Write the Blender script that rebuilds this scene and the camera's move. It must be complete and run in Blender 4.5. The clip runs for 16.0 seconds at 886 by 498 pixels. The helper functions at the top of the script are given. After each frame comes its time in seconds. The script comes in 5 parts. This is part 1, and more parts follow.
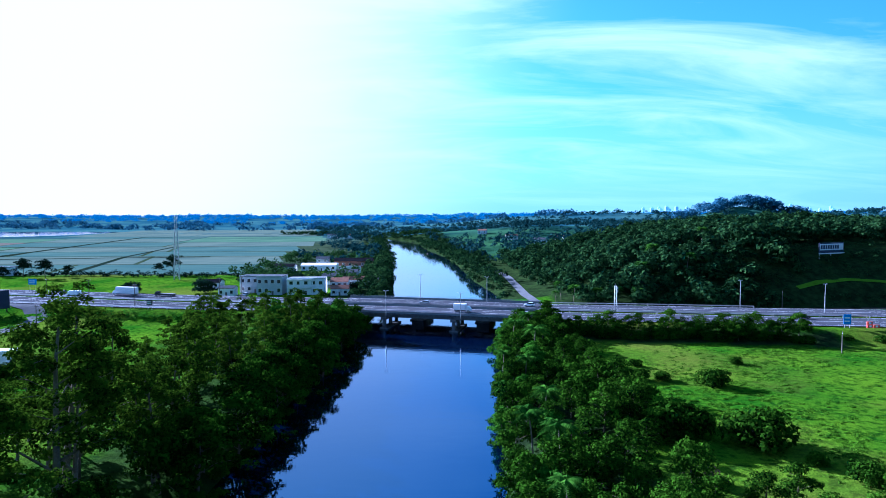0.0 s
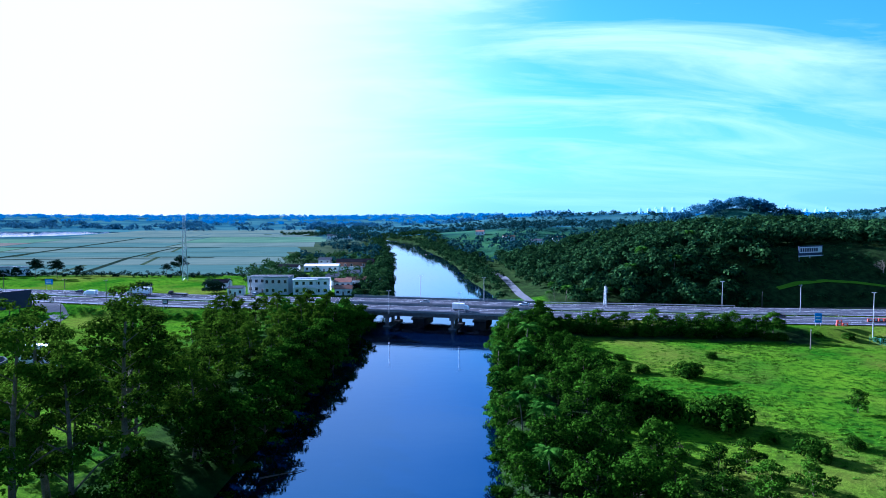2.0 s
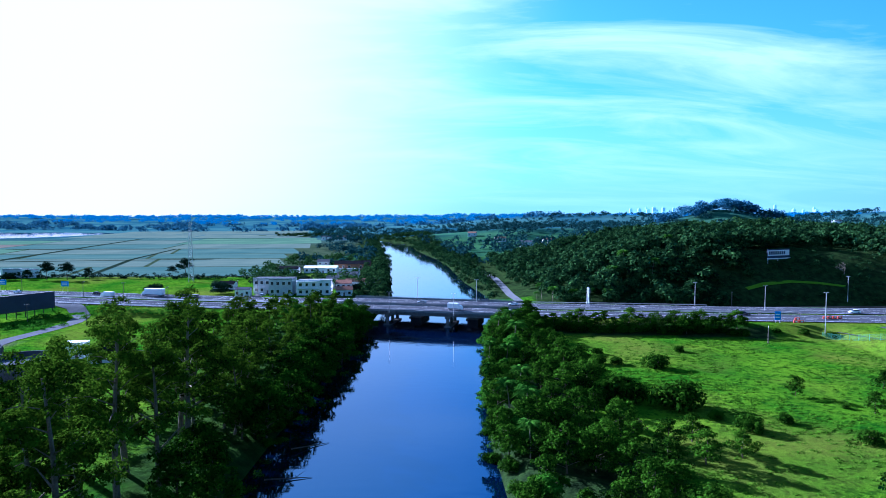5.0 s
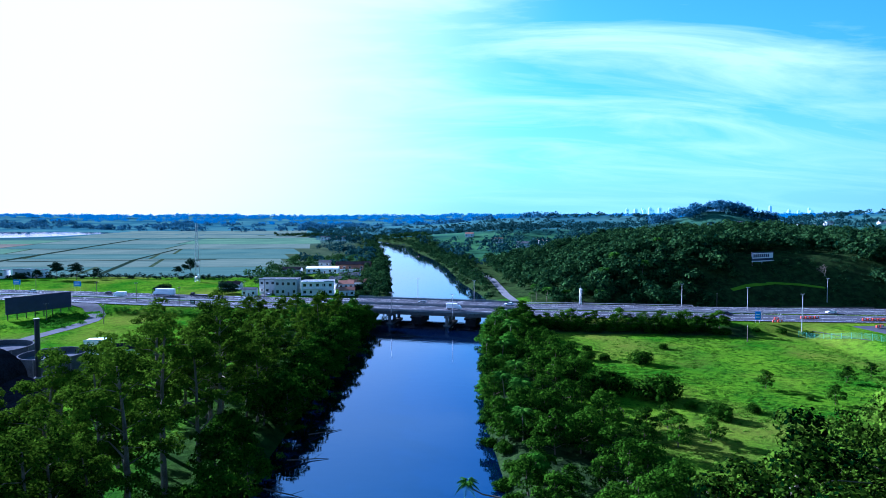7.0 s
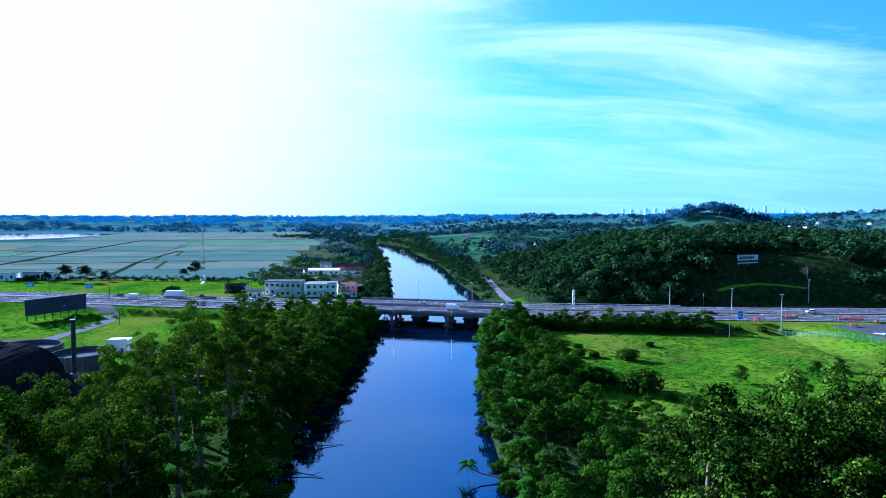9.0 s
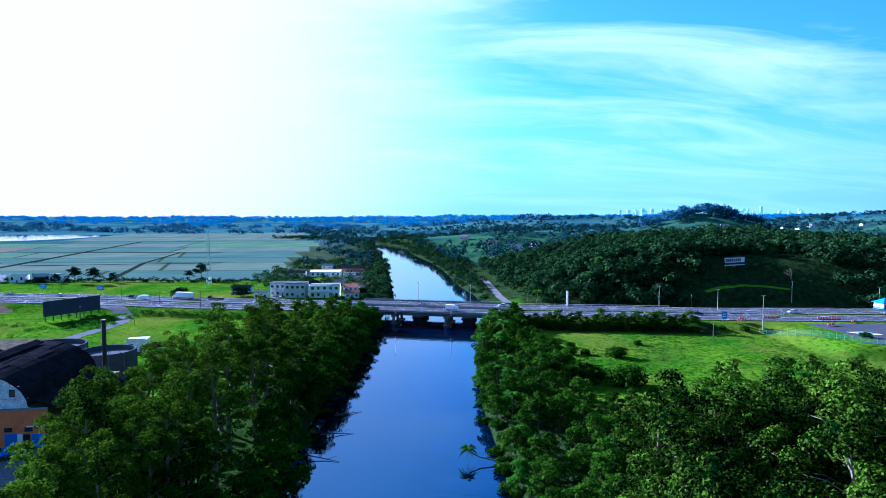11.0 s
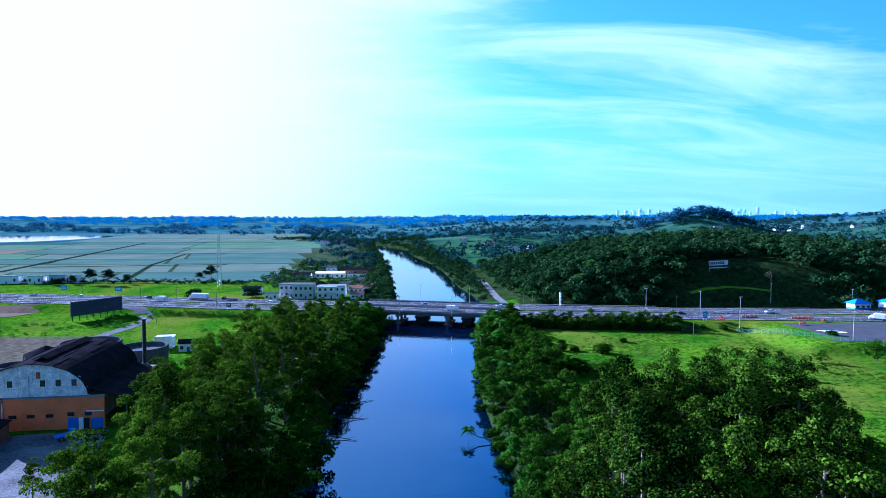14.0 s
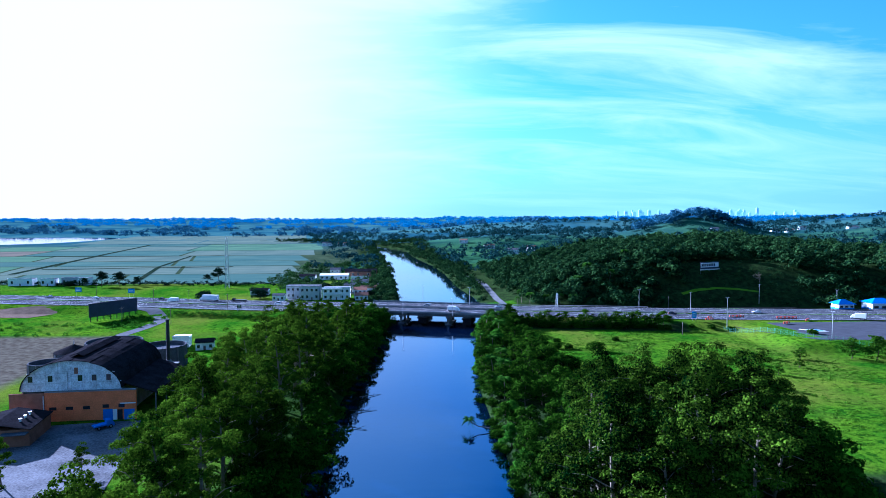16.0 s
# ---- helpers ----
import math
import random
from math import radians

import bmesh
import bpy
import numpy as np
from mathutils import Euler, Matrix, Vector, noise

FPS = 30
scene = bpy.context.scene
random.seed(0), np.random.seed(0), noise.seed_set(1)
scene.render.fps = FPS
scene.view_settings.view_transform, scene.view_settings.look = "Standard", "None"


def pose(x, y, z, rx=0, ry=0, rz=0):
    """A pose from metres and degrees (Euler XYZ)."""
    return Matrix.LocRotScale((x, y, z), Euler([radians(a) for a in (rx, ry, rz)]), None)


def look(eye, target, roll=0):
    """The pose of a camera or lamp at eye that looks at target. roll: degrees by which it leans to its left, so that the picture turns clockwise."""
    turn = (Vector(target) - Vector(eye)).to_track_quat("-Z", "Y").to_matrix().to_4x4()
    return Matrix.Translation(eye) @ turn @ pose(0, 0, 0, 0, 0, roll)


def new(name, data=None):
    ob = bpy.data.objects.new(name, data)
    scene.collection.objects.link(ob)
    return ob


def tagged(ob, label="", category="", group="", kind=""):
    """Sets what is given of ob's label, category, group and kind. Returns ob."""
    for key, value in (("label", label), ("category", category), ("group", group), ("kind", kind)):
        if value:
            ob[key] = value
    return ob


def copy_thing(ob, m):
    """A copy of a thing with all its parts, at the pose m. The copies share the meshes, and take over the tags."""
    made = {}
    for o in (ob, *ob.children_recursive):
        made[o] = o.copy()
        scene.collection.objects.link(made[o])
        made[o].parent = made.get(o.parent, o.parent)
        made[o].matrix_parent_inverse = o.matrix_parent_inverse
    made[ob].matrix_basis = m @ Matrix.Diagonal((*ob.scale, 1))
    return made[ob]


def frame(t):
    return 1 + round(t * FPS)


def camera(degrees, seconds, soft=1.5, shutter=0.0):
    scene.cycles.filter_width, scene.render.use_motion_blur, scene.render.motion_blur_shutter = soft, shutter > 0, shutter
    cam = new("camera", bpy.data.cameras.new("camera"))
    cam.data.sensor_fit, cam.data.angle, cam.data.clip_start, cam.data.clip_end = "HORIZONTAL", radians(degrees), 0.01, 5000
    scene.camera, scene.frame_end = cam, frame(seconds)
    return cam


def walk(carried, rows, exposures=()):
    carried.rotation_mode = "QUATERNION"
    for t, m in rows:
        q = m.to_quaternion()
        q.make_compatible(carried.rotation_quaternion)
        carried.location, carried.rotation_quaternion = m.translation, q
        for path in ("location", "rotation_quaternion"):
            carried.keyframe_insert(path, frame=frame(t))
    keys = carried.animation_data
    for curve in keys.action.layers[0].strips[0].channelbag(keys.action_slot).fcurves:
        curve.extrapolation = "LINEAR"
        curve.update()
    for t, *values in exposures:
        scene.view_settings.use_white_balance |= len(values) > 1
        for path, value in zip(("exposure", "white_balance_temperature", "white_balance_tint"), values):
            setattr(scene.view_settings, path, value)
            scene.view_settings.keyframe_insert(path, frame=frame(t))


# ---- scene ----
cam = camera(72.0, 16.0, 0.9)
PATH = [
    (0, (9.995, -223.101, 43.154), (9.974, -221.104, 43.046), -0.2),
    (0.5, (9.896, -226.839, 43.605), (9.875, -224.842, 43.496), -0.2),
    (1, (9.77, -230.545, 44.07), (9.751, -228.548, 43.961), -0.2),
    (1.5, (9.618, -234.222, 44.547), (9.601, -232.225, 44.439), -0.2),
    (2, (9.442, -237.872, 45.037), (9.428, -235.875, 44.929), -0.1),
    (2.5, (9.242, -241.498, 45.539), (9.233, -239.501, 45.431), -0.1),
    (3, (9.022, -245.101, 46.051), (9.016, -243.104, 45.944), -0.1),
    (3.5, (8.782, -248.684, 46.574), (8.779, -246.687, 46.465), -0.1),
    (4, (8.524, -252.25, 47.106), (8.527, -250.252, 46.998), -0.1),
    (6.5, (7.023, -269.893, 49.877), (7.043, -267.896, 49.767), -0.1),
    (7, (6.691, -273.401, 50.449), (6.713, -271.404, 50.339), -0.0),
    (7.5, (6.353, -276.908, 51.024), (6.377, -274.911, 50.915), -0.0),
    (8, (6.01, -280.416, 51.603), (6.036, -278.419, 51.495), -0.0),
    (8.5, (5.663, -283.927, 52.185), (5.692, -281.93, 52.076), -0.0),
    (9, (5.314, -287.443, 52.768), (5.346, -285.447, 52.659), -0.1),
    (11.5, (3.601, -305.191, 55.685), (3.643, -303.194, 55.577), -0.1),
    (12, (3.275, -308.789, 56.264), (3.318, -306.793, 56.155), -0.1),
    (12.5, (2.959, -312.41, 56.839), (3.003, -310.413, 56.73), -0.1),
    (13, (2.654, -316.054, 57.409), (2.699, -314.058, 57.3), -0.1),
    (13.5, (2.361, -319.725, 57.975), (2.407, -317.729, 57.866), -0.1),
    (14, (2.083, -323.425, 58.535), (2.129, -321.429, 58.427), -0.1),
    (14.5, (1.821, -327.156, 59.088), (1.867, -325.16, 58.981), -0.2),
    (15, (1.576, -330.921, 59.635), (1.623, -328.924, 59.526), -0.2),
    (15.5, (1.351, -334.721, 60.173), (1.397, -332.724, 60.065), -0.2),
    (16, (1.146, -338.559, 60.702), (1.191, -336.562, 60.597), -0.2),
]
walk(cam, [(t, look(eye, target, roll)) for t, eye, target, roll in PATH], [(0, 2.17, 4420, 30), (16, 2.17, 4420, 30)])

# ---------- world, sun ----------
SUN_AZ = radians(51)      # from +y towards -x
SUN_EL = radians(20.5)
sun_dir = Vector((-math.sin(SUN_AZ) * math.cos(SUN_EL), math.cos(SUN_AZ) * math.cos(SUN_EL), math.sin(SUN_EL)))
sun_data = bpy.data.lights.new("sun", "SUN")
sun_data.energy, sun_data.angle, sun_data.color = 5.0, radians(0.6), (1.0, 0.97, 0.91)
sun_ob = new("sun", sun_data)
sun_ob.matrix_world = look(sun_dir * 500, (0, 0, 0))


def build_world():
    w = bpy.data.worlds.new("sky")
    scene.world = w
    w.use_nodes = True
    nt = w.node_tree
    nt.nodes.clear()
    N, L = nt.nodes.new, nt.links.new
    out, bg = N("ShaderNodeOutputWorld"), N("ShaderNodeBackground")
    sky = N("ShaderNodeTexSky")
    sky.sky_type, sky.sun_disc = "NISHITA", False
    sky.sun_elevation, sky.sun_rotation = SUN_EL, -SUN_AZ
    sky.altitude, sky.air_density, sky.dust_density, sky.ozone_density = 20, 1.0, 1.6, 1.5
    tc = N("ShaderNodeTexCoord")
    sep = N("ShaderNodeSeparateXYZ")
    L(tc.outputs["Generated"], sep.inputs[0])
    # thin cloud sheet: the view direction laid onto a flat ceiling
    zz = N("ShaderNodeMath"); zz.operation = "ADD"; zz.inputs[1].default_value = 0.20
    L(sep.outputs["Z"], zz.inputs[0])
    dx = N("ShaderNodeMath"); dx.operation = "DIVIDE"
    dy = N("ShaderNodeMath"); dy.operation = "DIVIDE"
    L(sep.outputs["X"], dx.inputs[0]); L(zz.outputs[0], dx.inputs[1])
    L(sep.outputs["Y"], dy.inputs[0]); L(zz.outputs[0], dy.inputs[1])
    comb = N("ShaderNodeCombineXYZ")
    L(dx.outputs[0], comb.inputs[0]); L(dy.outputs[0], comb.inputs[1])
    mp = N("ShaderNodeMapping")
    mp.inputs["Rotation"].default_value = (0, 0, radians(-22))
    mp.inputs["Scale"].default_value = (0.55, 1.5, 1)
    mp.inputs["Location"].default_value = (3.1, 1.7, 0)
    L(comb.outputs[0], mp.inputs[0])
    n1 = N("ShaderNodeTexNoise")
    n1.inputs["Scale"].default_value, n1.inputs["Detail"].default_value = 1.5, 10
    n1.inputs["Roughness"].default_value, n1.inputs["Distortion"].default_value = 0.60, 0.7
    L(mp.outputs[0], n1.inputs["Vector"])
    ramp = N("ShaderNodeValToRGB")
    ramp.color_ramp.elements[0].position, ramp.color_ramp.elements[1].position = 0.43, 0.70
    L(n1.outputs["Fac"], ramp.inputs[0])
    # veil towards the sun
    dot = N("ShaderNodeVectorMath"); dot.operation = "DOT_PRODUCT"
    nrm = N("ShaderNodeVectorMath"); nrm.operation = "NORMALIZE"
    L(tc.outputs["Generated"], nrm.inputs[0])
    L(nrm.outputs[0], dot.inputs[0])
    dot.inputs[1].default_value = sun_dir
    veil = N("ShaderNodeMapRange")
    veil.inputs["From Min"].default_value, veil.inputs["From Max"].default_value = 0.50, 0.90
    veil.interpolation_type = "SMOOTHSTEP"
    L(dot.outputs["Value"], veil.inputs["Value"])
    # the haze thins out towards the zenith
    thin = N("ShaderNodeMapRange")
    thin.interpolation_type = "SMOOTHSTEP"
    thin.inputs["From Min"].default_value, thin.inputs["From Max"].default_value = 0.36, 0.80
    thin.inputs["To Min"].default_value, thin.inputs["To Max"].default_value = 1.0, 0.12
    L(sep.outputs["Z"], thin.inputs["Value"])
    veiled = N("ShaderNodeMath"); veiled.operation = "MULTIPLY"
    L(veil.outputs[0], veiled.inputs[0]); L(thin.outputs[0], veiled.inputs[1])
    low = N("ShaderNodeMapRange")
    low.inputs["From Min"].default_value, low.inputs["From Max"].default_value = 0.0, 0.20
    low.inputs["To Min"].default_value, low.inputs["To Max"].default_value = 0.85, 0.0
    L(sep.outputs["Z"], low.inputs["Value"])
    fac = N("ShaderNodeMath"); fac.operation = "MULTIPLY"; fac.inputs[1].default_value = 0.85
    L(ramp.outputs["Color"], fac.inputs[0])
    fac2 = N("ShaderNodeMath"); fac2.operation = "MULTIPLY"
    L(fac.outputs[0], fac2.inputs[0])
    m1 = N("ShaderNodeMix"); m1.data_type = "RGBA"
    L(thin.outputs[0], fac2.inputs[1])
    L(fac2.outputs[0], m1.inputs["Factor"])
    tint = N("ShaderNodeVectorMath"); tint.operation = "MULTIPLY"
    tint.inputs[1].default_value = (0.46, 0.95, 1.02)
    L(sky.outputs[0], tint.inputs[0])
    L(tint.outputs[0], m1.inputs["A"])
    m1.inputs["B"].default_value = (4.1, 5.3, 5.4, 1)
    m3 = N("ShaderNodeMix"); m3.data_type = "RGBA"
    L(low.outputs[0], m3.inputs["Factor"])
    L(m1.outputs["Result"], m3.inputs["A"])
    m3.inputs["B"].default_value = (2.1, 4.2, 4.6, 1)
    m2 = N("ShaderNodeMix"); m2.data_type = "RGBA"
    L(veiled.outputs[0], m2.inputs["Factor"])
    L(m3.outputs["Result"], m2.inputs["A"])
    m2.inputs["B"].default_value = (5.6, 5.7, 5.6, 1)
    # thin cloud scatters forward: the sky dims away from the sun
    dim = N("ShaderNodeMapRange"); dim.interpolation_type = "SMOOTHSTEP"
    dim.inputs["From Min"].default_value, dim.inputs["From Max"].default_value = -0.75, 0.30
    dim.inputs["To Min"].default_value, dim.inputs["To Max"].default_value = 0.28, 1.0
    L(dot.outputs["Value"], dim.inputs["Value"])
    dimmed = N("ShaderNodeVectorMath"); dimmed.operation = "SCALE"
    L(m2.outputs["Result"], dimmed.inputs[0]); L(dim.outputs[0], dimmed.inputs["Scale"])
    L(dimmed.outputs[0], bg.inputs["Color"])
    bg.inputs["Strength"].default_value = 0.05
    L(bg.outputs[0], out.inputs[0])


build_world()


# ---------- materials ----------
def mat_base(name):
    m = bpy.data.materials.new(name)
    m.use_nodes = True
    nt = m.node_tree
    return m, nt, nt.nodes["Principled BSDF"], nt.nodes.new, nt.links.new


def plain(name, rgb, rough=0.7, metal=0.0, var=0.25, scale=1.5, fine=18.0, bump=0.15, dist=0.03):
    """Two-scale mottled surface."""
    m, nt, bs, N, L = mat_base(name)
    tc = N("ShaderNodeNewGeometry")
    n1, n2 = N("ShaderNodeTexNoise"), N("ShaderNodeTexNoise")
    n1.inputs["Scale"].default_value, n1.inputs["Detail"].default_value = scale, 5
    n2.inputs["Scale"].default_value, n2.inputs["Detail"].default_value = fine, 3
    L(tc.outputs["Position"], n1.inputs["Vector"]); L(tc.outputs["Position"], n2.inputs["Vector"])
    add = N("ShaderNodeMath"); add.operation = "ADD"
    L(n1.outputs["Fac"], add.inputs[0]); L(n2.outputs["Fac"], add.inputs[1])
    ramp = N("ShaderNodeMapRange")
    ramp.inputs["From Min"].default_value, ramp.inputs["From Max"].default_value = 0.7, 1.3
    ramp.inputs["To Min"].default_value, ramp.inputs["To Max"].default_value = 1 - var, 1 + var
    L(add.outputs[0], ramp.inputs["Value"])
    mul = N("ShaderNodeVectorMath"); mul.operation = "SCALE"
    mul.inputs[0].default_value = rgb
    L(ramp.outputs[0], mul.inputs["Scale"])
    L(mul.outputs[0], bs.inputs["Base Color"])
    bs.inputs["Roughness"].default_value, bs.inputs["Metallic"].default_value = rough, metal
    bs.inputs["Specular IOR Level"].default_value = 0.0 if rough > 0.8 else 0.5
    if bump:
        b = N("ShaderNodeBump")
        b.inputs["Strength"].default_value, b.inputs["Distance"].default_value = bump, dist
        L(n2.outputs["Fac"], b.inputs["Height"])
        L(b.outputs[0], bs.inputs["Normal"])
    return m


def leafy(name, dark, light, trans=0.35, rough=0.55, haze_glow=0.0, lo=0.22):
    """Foliage: tone by leaf clump and by plant, part of the light passes through."""
    m, nt, bs, N, L = mat_base(name)
    geo, info = N("ShaderNodeNewGeometry"), N("ShaderNodeObjectInfo")
    n1 = N("ShaderNodeTexNoise")
    n1.inputs["Scale"].default_value, n1.inputs["Detail"].default_value = 0.22, 3
    L(geo.outputs["Position"], n1.inputs["Vector"])
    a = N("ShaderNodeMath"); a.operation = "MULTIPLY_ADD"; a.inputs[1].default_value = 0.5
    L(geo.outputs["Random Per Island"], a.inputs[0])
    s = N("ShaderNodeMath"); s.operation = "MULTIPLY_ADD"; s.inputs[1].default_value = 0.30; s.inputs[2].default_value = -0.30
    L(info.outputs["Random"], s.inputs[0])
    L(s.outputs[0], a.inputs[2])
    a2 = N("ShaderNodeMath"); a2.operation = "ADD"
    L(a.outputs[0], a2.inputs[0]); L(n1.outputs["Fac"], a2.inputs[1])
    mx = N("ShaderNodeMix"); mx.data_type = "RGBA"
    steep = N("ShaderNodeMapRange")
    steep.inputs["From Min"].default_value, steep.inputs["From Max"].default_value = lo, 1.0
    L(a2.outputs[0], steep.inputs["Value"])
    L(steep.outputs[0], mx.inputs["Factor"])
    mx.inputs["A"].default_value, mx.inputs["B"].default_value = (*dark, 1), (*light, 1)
    L(mx.outputs["Result"], bs.inputs["Base Color"])
    bs.inputs["Roughness"].default_value = rough
    bs.inputs["Specular IOR Level"].default_value = 0.0
    tr = N("ShaderNodeBsdfTranslucent")
    L(mx.outputs["Result"], tr.inputs["Color"])
    mix = N("ShaderNodeMixShader")
    mix.inputs[0].default_value = trans
    L(bs.outputs[0], mix.inputs[1]); L(tr.outputs[0], mix.inputs[2])
    L(mix.outputs[0], nt.nodes["Material Output"].inputs["Surface"])
    # distance haze painted as a blue emission of the leaves
    if haze_glow:
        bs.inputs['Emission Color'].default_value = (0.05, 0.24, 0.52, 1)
        bs.inputs['Emission Strength'].default_value = haze_glow
    return m


def ground_material():
    m, nt, bs, N, L = mat_base("ground_mat")
    geo = N("ShaderNodeNewGeometry")
    pos = geo.outputs["Position"]
    sep = N("ShaderNodeSeparateXYZ"); L(pos, sep.inputs[0])

    def noise_tex(scale, detail=4, rough=0.55):
        n = N("ShaderNodeTexNoise")
        n.inputs["Scale"].default_value, n.inputs["Detail"].default_value, n.inputs["Roughness"].default_value = scale, detail, rough
        L(pos, n.inputs["Vector"])
        return n.outputs["Fac"]

    def rng(v, a, b, c=0.0, d=1.0):
        r = N("ShaderNodeMapRange")
        r.inputs["From Min"].default_value, r.inputs["From Max"].default_value = a, b
        r.inputs["To Min"].default_value, r.inputs["To Max"].default_value = c, d
        L(v, r.inputs["Value"])
        return r.outputs[0]

    def mixc(f, a, b):
        x = N("ShaderNodeMix"); x.data_type = "RGBA"
        if isinstance(f, float):
            x.inputs["Factor"].default_value = f
        else:
            L(f, x.inputs["Factor"])
        for s, v in (("A", a), ("B", b)):
            if isinstance(v, tuple):
                x.inputs[s].default_value = (*v, 1)
            else:
                L(v, x.inputs[s])
        return x.outputs["Result"]

    # pasture: bright grass, darker tussocks, straw patches
    g = mixc(rng(noise_tex(0.05), 0.35, 0.65), (0.030, 0.110, 0.001), (0.094, 0.184, 0.002))
    g = mixc(rng(noise_tex(0.55, 5, 0.65), 0.47, 0.62, 0.0, 0.85), g, (0.006, 0.034, 0.002))
    g = mixc(rng(noise_tex(0.018, 3), 0.50, 0.66, 0.0, 0.6), g, (0.140, 0.145, 0.016))
    g = mixc(rng(noise_tex(4.0, 3), 0.38, 0.66, 0.0, 0.55), g, (0.008, 0.040, 0.002))
    # dykes and ditches between the rice fields
    f = mixc(rng(noise_tex(0.05, 5, 0.6), 0.4, 0.7, 0.0, 0.6), (0.026, 0.042, 0.020), (0.060, 0.075, 0.035))
    # masks
    far = N("ShaderNodeMath"); far.operation = "MULTIPLY"
    L(rng(sep.outputs["Y"], 196, 202), far.inputs[0]); L(rng(sep.outputs["X"], -98, -104), far.inputs[1])
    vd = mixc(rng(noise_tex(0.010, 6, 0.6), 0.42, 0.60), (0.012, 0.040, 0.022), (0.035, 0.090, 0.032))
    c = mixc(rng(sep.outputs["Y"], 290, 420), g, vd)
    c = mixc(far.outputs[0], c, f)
    # distant countryside: mixed woods and meadow, blue haze put into both tones
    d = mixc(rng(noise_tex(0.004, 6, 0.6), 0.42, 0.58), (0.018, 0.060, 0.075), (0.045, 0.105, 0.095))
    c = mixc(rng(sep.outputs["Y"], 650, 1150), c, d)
    # ploughed soil beside the works
    px = N("ShaderNodeMath"); px.operation = "MULTIPLY"
    L(rng(sep.outputs["X"], -142, -150), px.inputs[0]); L(rng(sep.outputs["Y"], -34, -42), px.inputs[1])
    c = mixc(px.outputs[0], c, mixc(rng(noise_tex(0.35, 5), 0.35, 0.65), (0.050, 0.042, 0.028), (0.100, 0.088, 0.060)))
    # leaf litter and undergrowth where trees stand, plus painted shade on open ground
    cov = N("ShaderNodeAttribute"); cov.attribute_name = "cover_shade"
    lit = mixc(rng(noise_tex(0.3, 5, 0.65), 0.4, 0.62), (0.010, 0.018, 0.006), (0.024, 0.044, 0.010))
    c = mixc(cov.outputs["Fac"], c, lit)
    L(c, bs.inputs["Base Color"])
    bs.inputs["Roughness"].default_value = 0.95
    bs.inputs["Specular IOR Level"].default_value = 0.0
    b = N("ShaderNodeBump")
    b.inputs["Strength"].default_value, b.inputs["Distance"].default_value = 0.9, 0.5
    L(noise_tex(0.9, 6, 0.7), b.inputs["Height"])
    L(b.outputs[0], bs.inputs["Normal"])
    return m


def water_material():
    m, nt, bs, N, L = mat_base("water_mat")
    geo = N("ShaderNodeNewGeometry")
    mp = N("ShaderNodeMapping"); mp.inputs["Scale"].default_value = (0.35, 1.0, 1)
    L(geo.outputs["Position"], mp.inputs[0])
    n1, n2 = N("ShaderNodeTexNoise"), N("ShaderNodeTexNoise")
    n1.inputs["Scale"].default_value, n1.inputs["Detail"].default_value = 0.5, 4
    n2.inputs["Scale"].default_value, n2.inputs["Detail"].default_value = 0.02, 2
    L(mp.outputs[0], n1.inputs["Vector"]); L(geo.outputs["Position"], n2.inputs["Vector"])
    mu = N("ShaderNodeMath"); mu.operation = "MULTIPLY"
    L(n1.outputs["Fac"], mu.inputs[0]); L(n2.outputs["Fac"], mu.inputs[1])
    b = N("ShaderNodeBump")
    b.inputs["Strength"].default_value, b.inputs["Distance"].default_value = 0.30, 0.16
    L(mu.outputs[0], b.inputs["Height"])
    nt.nodes.remove(bs)
    fr = N("ShaderNodeFresnel"); fr.inputs["IOR"].default_value = 2.3
    L(b.outputs[0], fr.inputs["Normal"])
    deep, gloss, mix = N("ShaderNodeBsdfDiffuse"), N("ShaderNodeBsdfGlossy"), N("ShaderNodeMixShader")
    deep.inputs["Color"].default_value = (0.0008, 0.003, 0.012, 1)
    mr, cm = N("ShaderNodeMapRange"), N("ShaderNodeMix")
    cm.data_type = "RGBA"
    mr.inputs["From Min"].default_value, mr.inputs["From Max"].default_value = 0.19, 0.50
    L(fr.outputs[0], mr.inputs["Value"]); L(mr.outputs[0], cm.inputs["Factor"])
    cm.inputs["A"].default_value, cm.inputs["B"].default_value = (0.20, 0.56, 1.0, 1), (1.0, 1.0, 1.0, 1)
    L(cm.outputs["Result"], gloss.inputs["Color"])
    gloss.inputs["Roughness"].default_value = 0.025
    L(b.outputs[0], gloss.inputs["Normal"])
    L(fr.outputs[0], mix.inputs[0]); L(deep.outputs[0], mix.inputs[1]); L(gloss.outputs[0], mix.inputs[2])
    L(mix.outputs[0], nt.nodes["Material Output"].inputs["Surface"])
    return m


M_GROUND, M_WATER = ground_material(), water_material()
M_ASPHALT = plain("asphalt", (0.052, 0.054, 0.060), 0.85, var=0.22, scale=0.25, fine=3.0)
M_PALE_ROAD = plain("pale_road", (0.105, 0.105, 0.105), 0.9, var=0.2, scale=0.3, fine=4.0)
M_YARD = plain("yard", (0.115, 0.115, 0.12), 0.9, var=0.5, scale=0.15, fine=2.0)
M_CONCRETE = plain("concrete", (0.20, 0.20, 0.20), 0.85, var=0.25, scale=0.4, fine=6.0)
M_CONC_DARK = plain("stained_concrete", (0.16, 0.155, 0.15), 0.9, var=0.35, scale=0.5, fine=5.0)
M_LINE = plain("road_paint", (0.72, 0.72, 0.70), 0.6, var=0.15, scale=2.0)
M_WHITE = plain("white_paint", (0.78, 0.78, 0.76), 0.6, var=0.10, scale=0.8)
